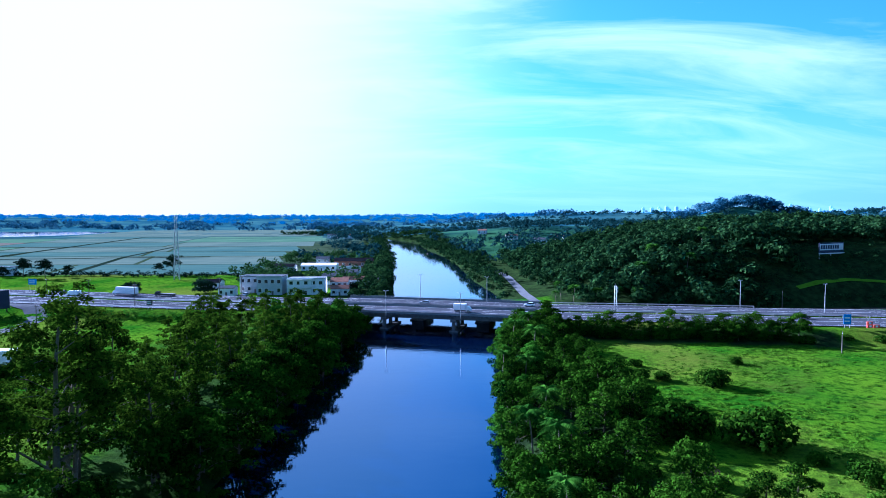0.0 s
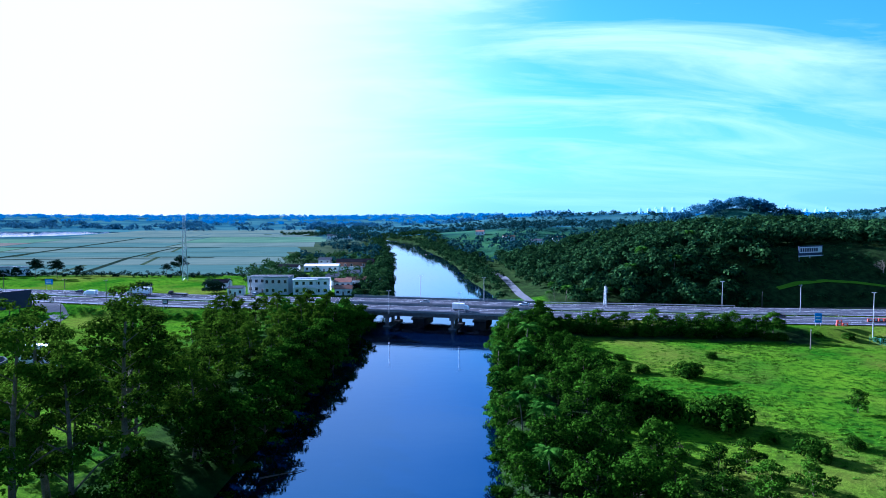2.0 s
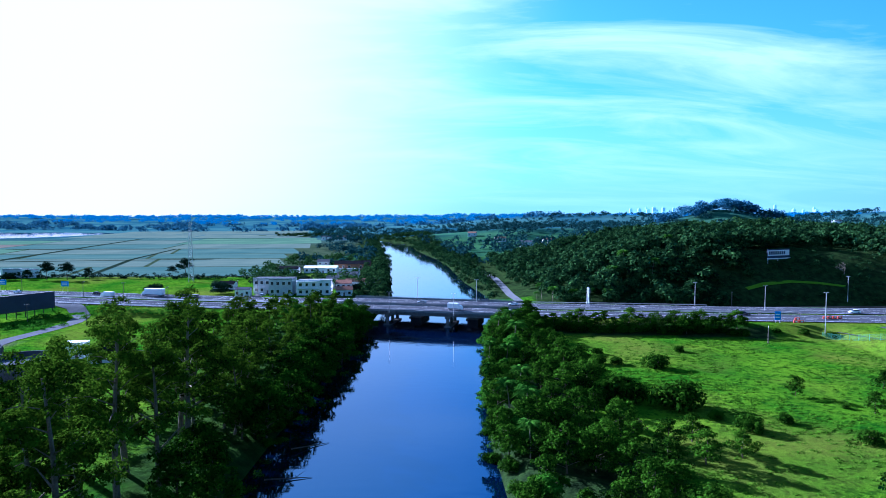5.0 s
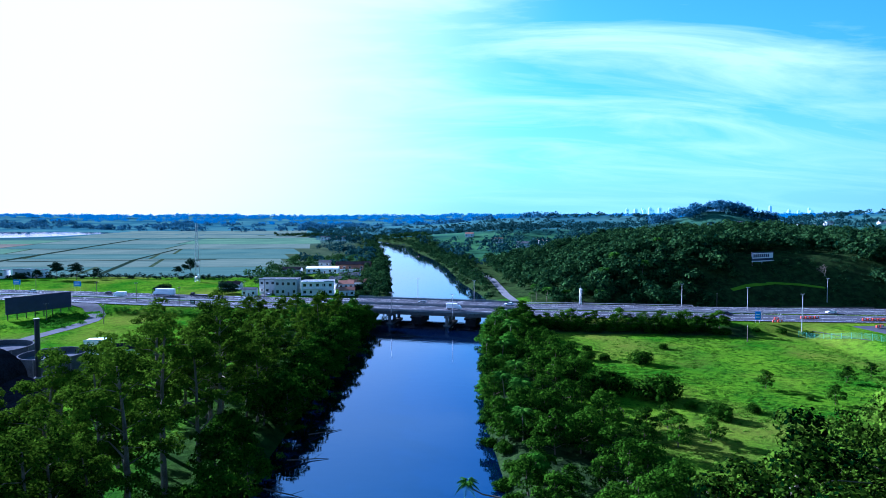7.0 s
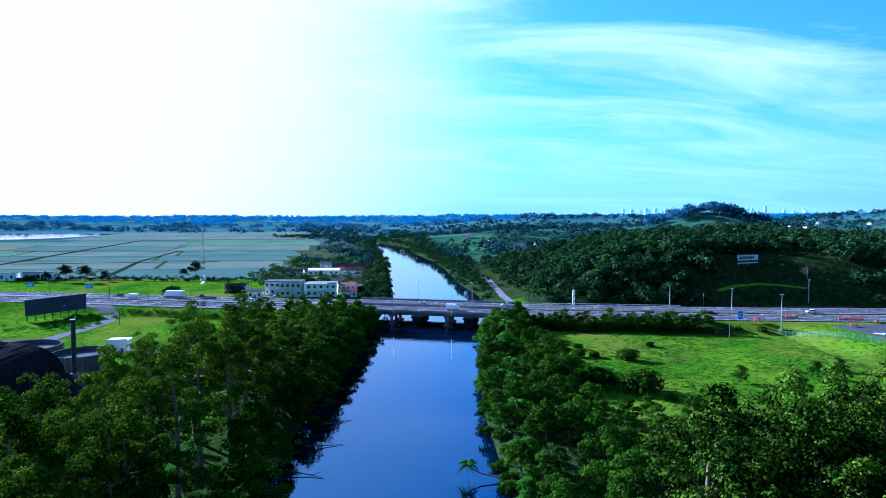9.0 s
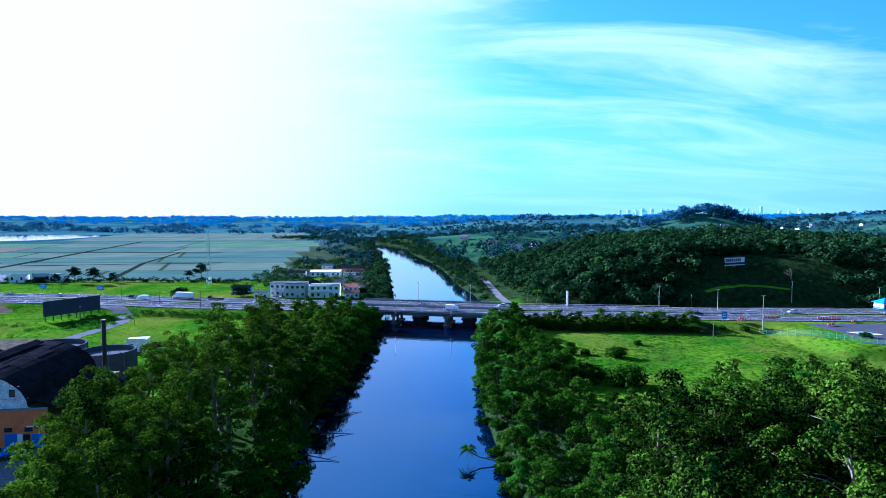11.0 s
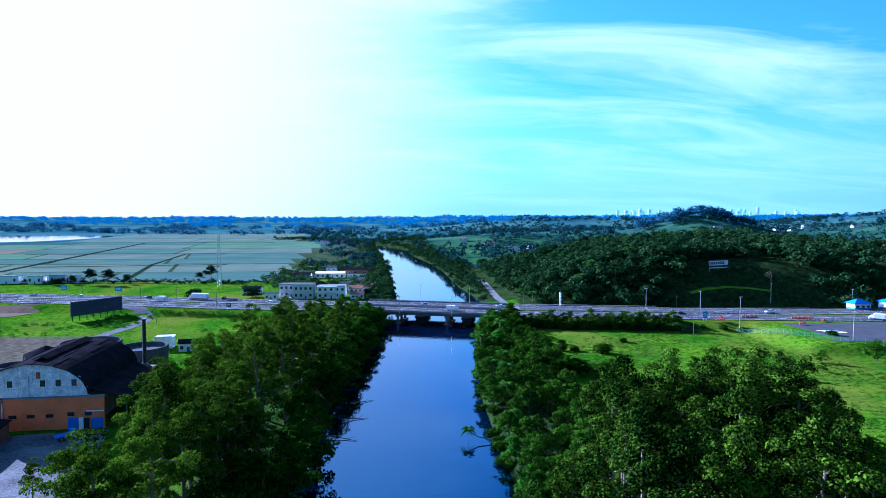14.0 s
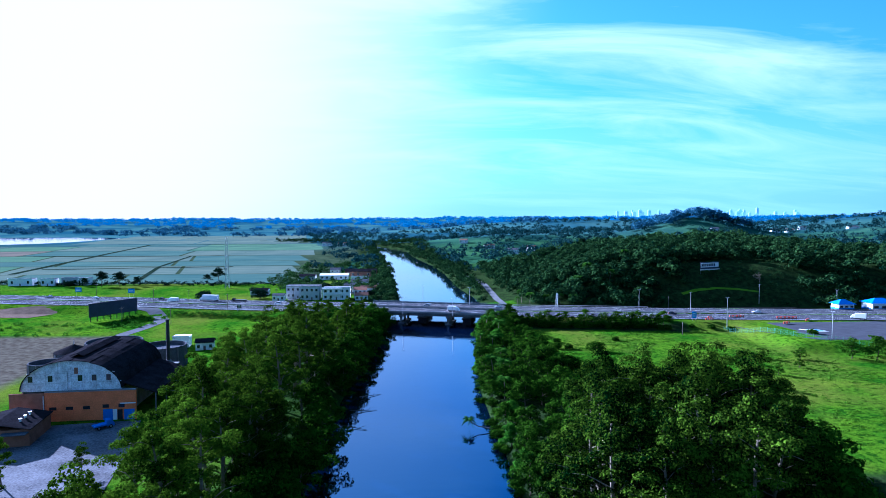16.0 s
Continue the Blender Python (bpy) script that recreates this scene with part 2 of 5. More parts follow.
M_GREYWALL = plain("grey_wall", (0.42, 0.43, 0.44), 0.7, var=0.14, scale=0.5)
M_STEEL = plain("galvanised", (0.45, 0.46, 0.47), 0.45, 0.8, var=0.15)
M_DARKSTEEL = plain("dark_steel", (0.035, 0.035, 0.04), 0.55, 0.4, var=0.2)
M_BLUEPAINT = plain("blue_paint", (0.03, 0.16, 0.55), 0.5, var=0.12)
M_SIGNBLUE = plain("sign_blue", (0.02, 0.20, 0.60), 0.45, var=0.06)
M_PANEL = plain("blank_panel", (0.030, 0.036, 0.075), 0.7, var=0.2, scale=0.4)
M_ORANGE = plain("orange_render", (0.66, 0.19, 0.07), 0.85, var=0.2, scale=0.35, fine=3.0)
M_OLDWHITE = plain("stained_sheet", (0.62, 0.64, 0.66), 0.75, var=0.4, scale=0.6, fine=2.5)
M_TILE = plain("old_roof", (0.016, 0.015, 0.017), 0.9, var=0.5, scale=0.3, fine=2.2, bump=0.5, dist=0.15)
M_ROOFGREY = plain("fibre_roof", (0.085, 0.087, 0.095), 0.9, var=0.3, scale=0.4, fine=3.0)
M_CLAY = plain("clay_roof", (0.24, 0.12, 0.08), 0.9, var=0.3, scale=0.5)
M_SOIL = plain("red_soil", (0.120, 0.085, 0.060), 0.95, var=0.35, scale=0.2, fine=2.0)
M_DITCH = plain("ditch", (0.014, 0.024, 0.014), 0.95, var=0.4, scale=0.05, fine=0.6)
M_BARK = plain("bark", (0.11, 0.085, 0.06), 0.95, var=0.4, scale=0.8, fine=5.0)
M_PALEBARK = plain("pale_bark", (0.17, 0.14, 0.10), 0.9, var=0.4, scale=0.7, fine=4.0)
M_WOODPOLE = plain("pole_wood", (0.13, 0.11, 0.09), 0.9, var=0.3)
M_RED = plain("red_plastic", (0.60, 0.07, 0.03), 0.5, var=0.1)
M_RUBBER = plain("rubber", (0.015, 0.015, 0.016), 0.85, var=0.2)
M_GLASS = plain("dark_glass", (0.02, 0.025, 0.03), 0.08, var=0.1, bump=0)
M_BLACKCAR = plain("black_paint", (0.012, 0.012, 0.014), 0.25, var=0.05, bump=0)
M_CARWHITE = plain("car_white", (0.80, 0.80, 0.80), 0.3, var=0.04, bump=0)
M_CARSILVER = plain("car_silver", (0.42, 0.43, 0.45), 0.3, 0.5, var=0.04, bump=0)
# gum, grove and bank: near-black dark ends put shading contrast into the tone
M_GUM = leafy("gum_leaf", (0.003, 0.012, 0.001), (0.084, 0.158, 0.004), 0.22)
# same gum leaf toned darker: the grove's shaded side put into the colour
M_GROVE = leafy("grove_leaf_shaded", (0.001, 0.007, 0.001), (0.074, 0.142, 0.005), 0.12, lo=0.44)
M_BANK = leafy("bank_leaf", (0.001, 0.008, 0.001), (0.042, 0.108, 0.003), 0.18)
M_BRIGHT = leafy("bright_leaf", (0.014, 0.060, 0.003), (0.060, 0.170, 0.008))
M_PALM = leafy("palm_leaf", (0.014, 0.055, 0.005), (0.085, 0.210, 0.014))
M_PINE = leafy("pine_leaf", (0.004, 0.014, 0.008), (0.016, 0.036, 0.018), 0.15)
M_WOODS = leafy("wood_leaf", (0.002, 0.012, 0.006), (0.044, 0.098, 0.022), 0.15)
# valley leaves carry a slight haze blue in their base colour
M_VALLEY = leafy("valley_haze_leaf", (0.006, 0.028, 0.032), (0.032, 0.078, 0.062), 0.2)
# blue haze put into the leaf colours; the skyline leaves also glow with it
M_FARWOODS = leafy("far_wood_haze_leaf", (0.028, 0.092, 0.140), (0.046, 0.118, 0.160), 0.15)
M_DISTANCE = leafy("distance_haze_leaf", (0.014, 0.080, 0.150), (0.024, 0.100, 0.180), 0.15, haze_glow=0.11)
M_DRY = leafy("dry_twigs", (0.040, 0.034, 0.018), (0.110, 0.095, 0.050), 0.2)


# ---------- mesh helpers ----------
def mesh_of(name, verts, faces, material, smooth=False):
    me = bpy.data.meshes.new(name)
    me.from_pydata([tuple(v) for v in verts], [], [tuple(f) for f in faces])
    me.materials.append(material)
    if smooth:
        me.polygons.foreach_set("use_smooth", [True] * len(me.polygons))
    me.update()
    return me


def part(name, bm, material, parent, label=""):
    """Link a bmesh (or a mesh) as one mesh object under its thing."""
    if isinstance(bm, bmesh.types.BMesh):
        me = bpy.data.meshes.new(name)
        bm.to_mesh(me)
        bm.free()
        me.materials.append(material)
    else:
        me = bm
    ob = new(name, me)
    ob.parent = parent
    if label:
        ob["label"] = label
    return ob


def empty(name, m, label, category, group=""):
    ob = new(name)
    ob.empty_display_size = 0.5
    ob.matrix_basis = m
    return tagged(ob, label, category, group)


def add_box(bm, x0, y0, z0, x1, y1, z1, bevel=0.0):
    r = bmesh.ops.create_cube(bm, size=1.0, matrix=Matrix.LocRotScale(((x0 + x1) / 2, (y0 + y1) / 2, (z0 + z1) / 2), None, (abs(x1 - x0), abs(y1 - y0), abs(z1 - z0))))
    if bevel:
        es = list({e for v in r["verts"] for e in v.link_edges})
        bmesh.ops.bevel(bm, geom=es, offset=bevel, segments=1, affect="EDGES")
    return bm


def box(x0, y0, z0, x1, y1, z1, bevel=0.0):
    return add_box(bmesh.new(), x0, y0, z0, x1, y1, z1, bevel)


def add_tube(bm, points, radii, sides=8):
    """A tapered tube through points."""
    rings = []
    pts = [Vector(p) for p in points]
    for i, p in enumerate(pts):
        d = (pts[min(i + 1, len(pts) - 1)] - pts[max(i - 1, 0)]).normalized()
        u = d.orthogonal().normalized()
        v = d.cross(u)
        rings.append([bm.verts.new(p + (u * math.cos(a) + v * math.sin(a)) * radii[i]) for a in (2 * math.pi * k / sides for k in range(sides))])
    for a, b in zip(rings, rings[1:]):
        ua = min(range(sides), key=lambda k: (b[k].co - a[0].co).length)
        for k in range(sides):
            bm.faces.new((a[k], a[(k + 1) % sides], b[(k + 1 + ua) % sides], b[(k + ua) % sides]))
    bm.faces.new(rings[-1])
    bm.faces.new(list(reversed(rings[0])))
    return bm


def tube(points, radii, sides=8):
    return add_tube(bmesh.new(), points, radii, sides)


# ---------- the lie of the land ----------
BANKS = [(-700, -30, 22), (-310, -29, 21), (-210, -28, 20), (-130, -27, 18), (-80, -26, 21), (-33, -24, 26), (18, -22, 31), (98, -19, 36), (178, -26, 25), (308, -38, 16),
         (418, -50, 4), (528, -64, -15), (612, -75, -27), (772, -93, -44), (895, -120, -90), (955, -146, -114), (1030, -200, -178), (1130, -330, -315), (1210, -420, -415)]
ROAD = [(-1800, 350), (-700, 152), (-295, 78), (-196, 61), (-124, 43), (-87, 36), (-30, 29), (0, 23.5), (25, 16), (50, 10), (90, 5), (134, -2), (182, -7), (230, -10), (400, -18), (900, -50), (1800, -110)]
ROAD_Z, HALF = 6.4, 19.5
B_Y, B_L, B_R = (np.array(c, float) for c in zip(*BANKS))
R_X, R_Y = (np.array(c, float) for c in zip(*ROAD))


def smooth01(v):
    v = np.clip(v, 0, 1)
    return v * v * (3 - 2 * v)


def river_gap(x, y):
    """Metres from the water's edge: negative in the river."""
    xl, xr = np.interp(y, B_Y, B_L), np.interp(y, B_Y, B_R)
    gap = np.maximum(xl - x, x - xr)
    return np.where(y > 1210, 60.0, gap)


def rolling(x, y):
    return (np.sin(x * 0.011 + 1.3) * np.cos(y * 0.013 + 0.4) + 0.6 * np.sin(x * 0.027 - y * 0.021) + 0.4 * np.sin(x * 0.063 + y * 0.049 + 2))


def lake_reach(x, y):
    """1 at the shore of the lake, less on the water: a blunt oval."""
    return np.sqrt(((x + 1500) / 600) ** 4 + ((y - 1310) / 330) ** 4)


def land(x, y):
    x, y = np.asarray(x, float), np.asarray(y, float)
    yc = np.interp(x, R_X, R_Y)
    z = 2.5 + 0.18 * rolling(x * 2.2, y * 2.2)
    hill = 27 * smooth01((x - 30) / 140) * smooth01((y - yc - 26) / 56) * (1 - 0.75 * smooth01((y - 250) / 260))
    z = z + hill * (1 + 0.10 * rolling(x, y))
    for gx, gy, gh, gs in ((534, 858, 38, 75), (330, 880, 14, 170), (60, 780, 14, 110), (1150, 1100, 36, 260), (1700, 1200, 50, 380), (520, 1500, 30, 220), (900, 700, 14, 200), (250, 1800, 24, 300)):
        z = z + gh * np.exp(-((x - gx) ** 2 + (y - gy) ** 2) / (2 * gs * gs))
    r = np.hypot(x, y)
    z = z + 40 * smooth01((r - 2300) / 2200) * (1 + 0.12 * rolling(x * 0.35, y * 0.35))
    d = np.abs(y - yc)
    z = np.maximum(z, 2.5 + 3.6 * smooth01((33 - d) / 11))
    z = np.where((d < 21) & (z > 6.1), 6.1, z)
    # parking apron beside the toll area
    apron = smooth01((x - 152) / 10) * smooth01((y + 90) / 10) * smooth01((14 - y) / 8) * smooth01((420 - x) / 30)
    z = z * (1 - apron) + 6.1 * apron
    # track cut and terrace on the hillside
    bank = np.exp(-((x - 186) / 42) ** 2)
    z = np.where((x > 120) & (x < 260) & (y > yc + 24) & (y < 75), z + bank * (2.2 * smooth01((y - 36) / 5) - 2.2 * smooth01((y - 41) / 9)), z)
    g = river_gap(x, y)
    z = np.where(g < 9, np.minimum(z, -3.2 + 5.7 * smooth01((g + 4) / 9)), z)
    lake = lake_reach(x, y)
    z = np.where(lake < 1.12, np.minimum(z, -2 + 4.5 * smooth01((lake - 0.86) / 0.26)), z)
    return z


def spread(lo, hi, step, end_lo, end_hi, grow=1.12):
    mid = list(np.arange(lo, hi + step / 2, step))
    for end, sign in ((end_hi, 1), (end_lo, -1)):
        s, v, side = step, (mid[-1] if sign > 0 else mid[0]), []
        while (end - v) * sign > 0:
            s *= grow
            v += s * sign
            side.append(v)
        side[-1] = end
        mid = mid + side if sign > 0 else side[::-1] + mid
    return np.array(mid)


gx, gy = spread(-300, 300, 4.0, -4300, 4300, 1.07), spread(-420, 260, 4.0, -900, 4700, 1.055)
GX, GY = np.meshgrid(gx, gy)
GZ = land(GX, GY)
nx, ny = len(gx), len(gy)
idx = np.arange(nx * ny).reshape(ny, nx)
gf = np.stack([idx[:-1, :-1], idx[:-1, 1:], idx[1:, 1:], idx[1:, :-1]], -1).reshape(-1, 4)
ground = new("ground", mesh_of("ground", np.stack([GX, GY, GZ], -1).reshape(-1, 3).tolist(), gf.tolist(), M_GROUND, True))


def left_open(y):
    """Where the left grove thins out into grass."""
    return np.interp(y, [-290, -215, -130, -40], [-38, -44, -50, -58])


def cover_shade(x, y):
    """1 where trees stand close or shade is painted on, 0 in the open."""
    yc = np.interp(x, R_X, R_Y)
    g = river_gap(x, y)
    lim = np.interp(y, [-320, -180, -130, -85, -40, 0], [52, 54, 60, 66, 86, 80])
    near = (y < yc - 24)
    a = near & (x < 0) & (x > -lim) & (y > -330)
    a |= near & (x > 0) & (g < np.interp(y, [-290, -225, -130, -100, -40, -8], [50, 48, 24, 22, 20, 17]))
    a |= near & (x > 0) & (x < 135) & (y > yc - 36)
    # whole hillside, its open cut slope painted dark as the shaded side
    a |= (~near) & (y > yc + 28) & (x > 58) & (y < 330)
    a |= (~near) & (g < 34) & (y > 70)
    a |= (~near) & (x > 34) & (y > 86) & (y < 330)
    # right grove and the ground beyond it, darkened as if in its shade
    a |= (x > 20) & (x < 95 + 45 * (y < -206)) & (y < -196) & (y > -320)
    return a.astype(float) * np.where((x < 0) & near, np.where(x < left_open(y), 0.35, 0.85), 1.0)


att = ground.data.attributes.new("cover_shade", "FLOAT", "POINT")
att.data.foreach_set("value", cover_shade(GX, GY).ravel().astype(np.float32))
tagged(ground, "green pasture, farmland and wooded hills beside a river", "ground", kind="structure")


def ribbon(name, pts, z, material, label, kind="structure", category="road", lift=None):
    """A flat strip: pts are pairs of left and right edge points."""
    v, f = [], []
    for i, (a, b) in enumerate(pts):
        za = z if lift is None else None
        v += [(a[0], a[1], z if za is not None else float(land(a[0], a[1])) + lift), (b[0], b[1], z if za is not None else float(land(b[0], b[1])) + lift)]
        if i:
            f.append((2 * i - 2, 2 * i - 1, 2 * i + 1, 2 * i))
    ob = new(name, mesh_of(name, v, f, material))
    return tagged(ob, label, category, kind=kind)


wy = np.concatenate([np.arange(-700, 1180, 20.0), [1190]])
ribbon("water", [((float(np.interp(y, B_Y, B_L)) - 8, y), (float(np.interp(y, B_Y, B_R)) + 8, y)) for y in wy], 0.0, M_WATER, "calm dark river water mirroring sky and trees", category="river")
lake_pts = [(-1500 + 620 * math.copysign(math.sqrt(abs(math.cos(a))), math.cos(a)), 1310 + 342 * math.copysign(math.sqrt(abs(math.sin(a))), math.sin(a)), 0.0) for a in np.linspace(0.01, 2 * math.pi + 0.01, 64, endpoint=False)]
tagged(new("lake", mesh_of("lake", lake_pts, [list(range(64))], M_WATER)), "pale shining lake beyond the farmland", "lake", kind="structure")


def road_frame(x):
    """Centre, along and across direction of the highway at x."""
    y = float(np.interp(x, R_X, R_Y))
    d = Vector((40.0, float(np.interp(x + 20, R_X, R_Y)) - float(np.interp(x - 20, R_X, R_Y)), 0)).normalized()
    return Vector((x, y, 0)), d, Vector((-d.y, d.x, 0))


def road_strip(name, x0, x1, o0, o1, z, material, label, step=10.0, category="road"):
    xs = np.linspace(x0, x1, max(2, int((x1 - x0) / step) + 1))
    pts = []
    for x in xs:
        c, d, n = road_frame(x)
        a, b = c + n * o0, c + n * o1
        pts.append(((a.x, a.y), (b.x, b.y)))
    return ribbon(name, pts, z, material, label, category=category)



# ---------- highway ----------
BR0, BR1 = -40.0, 44.0      # ends of the bridge
for a, b in ((-1800.0, BR0), (BR1, 1800.0)):
    road_strip("road", a, b, -HALF, -1.6, ROAD_Z, M_ASPHALT, "grey asphalt carriageway of the highway")
    road_strip("road", a, b, 1.6, HALF, ROAD_Z, M_ASPHALT, "grey asphalt carriageway of the highway")
for o in (-18.2, -10.6, -2.6, 2.6, 10.6, 18.2):
    road_strip("trim", -420, 420, o - 0.09, o + 0.09, ROAD_Z + 0.05, M_LINE, "solid white lane line", category="road line")
for o in (-14.4, -6.6, 6.6, 14.4):
    v, f = [], []
    for x in np.arange(-300, 300, 12.0):
        for k, xx in enumerate((x, x + 4.0)):
            c, d, n = road_frame(xx)
            for s in (-0.08, 0.08):
                p = c + n * (o + s)
                v.append((p.x, p.y, ROAD_Z + 0.05))
        f.append((len(v) - 4, len(v) - 3, len(v) - 1, len(v) - 2))
    tagged(new("trim", mesh_of("lane_dashes", v, f, M_LINE)), "dashed white lane line on the highway", "road line", kind="structure")


# ---------- bridge ----------
def bridge():
    c0, d, n = road_frame(2.0)
    ang = math.degrees(math.atan2(d.y, d.x))
    root = empty("bridge", pose(c0.x, c0.y, 0, 0, 0, ang), "long grey concrete road bridge on piers over the river", "bridge")
    L0, L1 = -43.0, 43.0
    for side in (-1, 1):
        o0, o1 = (1.0, HALF + 0.3) if side > 0 else (-HALF - 0.3, -1.0)
        part("deck", box(L0, o0, ROAD_Z - 0.45, L1, o1, ROAD_Z + 0.02), M_ASPHALT, root, "grey asphalt bridge deck")
        for k in range(5):
            y = o0 + 1.6 + k * (o1 - o0 - 3.2) / 4
            part("girder", box(L0, y - 0.35, ROAD_Z - 1.75, L1, y + 0.35, ROAD_Z - 0.46, 0.08), M_CONC_DARK, root, "stained concrete girder")
        for y in (o0 + 0.22, o1 - 0.22):
            bm = bmesh.new()
            prof = [(-0.22, -0.5), (0.22, -0.5), (0.22, 0.12), (0.10, 0.38), (0.08, 0.86), (-0.08, 0.86), (-0.10, 0.38), (-0.22, 0.12)]
            rings = [[bm.verts.new((x, y + p[0], ROAD_Z + p[1])) for p in prof] for x in (L0, L1)]
            for k in range(8):
                bm.faces.new((rings[0][k], rings[0][(k + 1) % 8], rings[1][(k + 1) % 8], rings[1][k]))
            bm.faces.new(rings[0]); bm.faces.new(rings[1])
            part("barrier", bm, M_CONCRETE, root, "pale concrete side barrier")
    # footway rail along both outer edges
    for y in (-HALF - 0.25, HALF + 0.25):
        part("handrail", tube([(L0, y, ROAD_Z + 1.15), (L1, y, ROAD_Z + 1.15)], [0.05, 0.05], 6), M_STEEL, root, "thin steel handrail")
        me = None
        for x in np.arange(L0 + 0.5, L1, 2.4):
            if me is None:
                ob = part("post", box(-0.06, -0.06, 0, 0.06, 0.06, 0.75), M_CONCRETE, root)
                me = ob.data
            else:
                ob = part("post", me, None, root)
            ob.location = (x, y, ROAD_Z + 0.42)
    # piers: columns with cap beams under each deck
    for xp in (-13.2, 14.2):
        for side, shift in ((-1, 0.0), (1, 5.5)):
            x = xp + shift
            a, b = (-HALF + 0.6, -2.2) if side < 0 else (2.2, HALF - 0.6)
            part("pier_cap", box(x - 1.1, a, ROAD_Z - 2.75, x + 1.1, b, ROAD_Z - 1.76, 0.12), M_CONC_DARK, root, "weathered concrete cap beam")
            if side < 0:
                for y in (a + 1.2, (a + b) / 2, b - 1.2):
                    part("column", tube([(x, y, -3), (x, y, ROAD_Z - 2.7)], [0.75, 0.75], 14), M_CONC_DARK, root, "round concrete column")
            else:
                part("pier_wall", box(x - 1.0, a + 0.5, -3, x + 4.2, b - 0.5, ROAD_Z - 2.7, 0.15), M_CONC_DARK, root, "broad concrete pier wall")
            part("pile_cap", box(x - 1.6, a + 0.2, -2.5, x + 1.8, b - 0.2, 0.55, 0.1), M_CONC_DARK, root, "low concrete pile cap at the waterline")
    for xa in (L0 + 1.5, L1 - 1.5):
        part("abutment", box(xa - 2, -HALF, -2, xa + 2, HALF, ROAD_Z - 0.5), M_CONC_DARK, root, "concrete abutment")
    return root


bridge()


# ---------- plants ----------
def leaves(rng, clumps, n, size, up=0.35, flat=0.6, single=False):
    """Small leaf sprays on the shells of clumps given as (x, y, z, rx, ry, rz); two bent triangles a spray."""
    c = np.array(clumps, float)
    w = (c[:, 3] * c[:, 4] + c[:, 3] * c[:, 5]) ** 1.0
    k = rng.choice(len(c), n, p=w / w.sum())
    d = rng.normal(size=(n, 3))
    d /= np.linalg.norm(d, axis=1)[:, None]
    d[:, 2] = np.where(d[:, 2] < -0.35, -d[:, 2] * 0.6, d[:, 2])
    r = rng.uniform(0.55, 1.08, n) ** 0.6
    p = c[k, :3] + d * c[k, 3:6] * r[:, None]
    nrm = d * flat * 1.7 + rng.normal(size=(n, 3)) * 0.42 + np.array([0, 0, up])
    nrm /= np.linalg.norm(nrm, axis=1)[:, None]
    t = np.cross(nrm, rng.normal(size=(n, 3)))
    t /= np.linalg.norm(t, axis=1)[:, None]
    b = np.cross(nrm, t)
    s = size * rng.uniform(0.6, 1.4, n)[:, None]
    if single:
        v = np.stack([p - t * s * 0.55, p + t * s * 0.42 - b * s * 0.40, p + t * s * 0.30 + b * s * 0.48], 1).reshape(-1, 3)
        return v, np.arange(3 * n).reshape(-1, 3)
    droop = nrm * s * 0.22
    v = np.stack([p - t * s * 0.55 - droop, p - b * s * 0.34, p + t * s * 0.55 - droop, p + b * s * 0.34], 1).reshape(-1, 3)
    i = np.arange(n) * 4
    f = np.stack([np.stack([i, i + 1, i + 3], 1), np.stack([i + 1, i + 2, i + 3], 1)], 1).reshape(-1, 3)
    return v, f


def fast_mesh(name, v, f, material):
    me = bpy.data.meshes.new(name)
    me.vertices.add(len(v)); me.loops.add(len(f) * 3); me.polygons.add(len(f))
    me.vertices.foreach_set("co", np.asarray(v, np.float32).ravel())
    me.loops.foreach_set("vertex_index", np.asarray(f, np.int32).ravel())
    me.polygons.foreach_set("loop_start", np.arange(len(f), dtype=np.int32) * 3)
    me.update(calc_edges=True)
    me.materials.append(material)
    return me


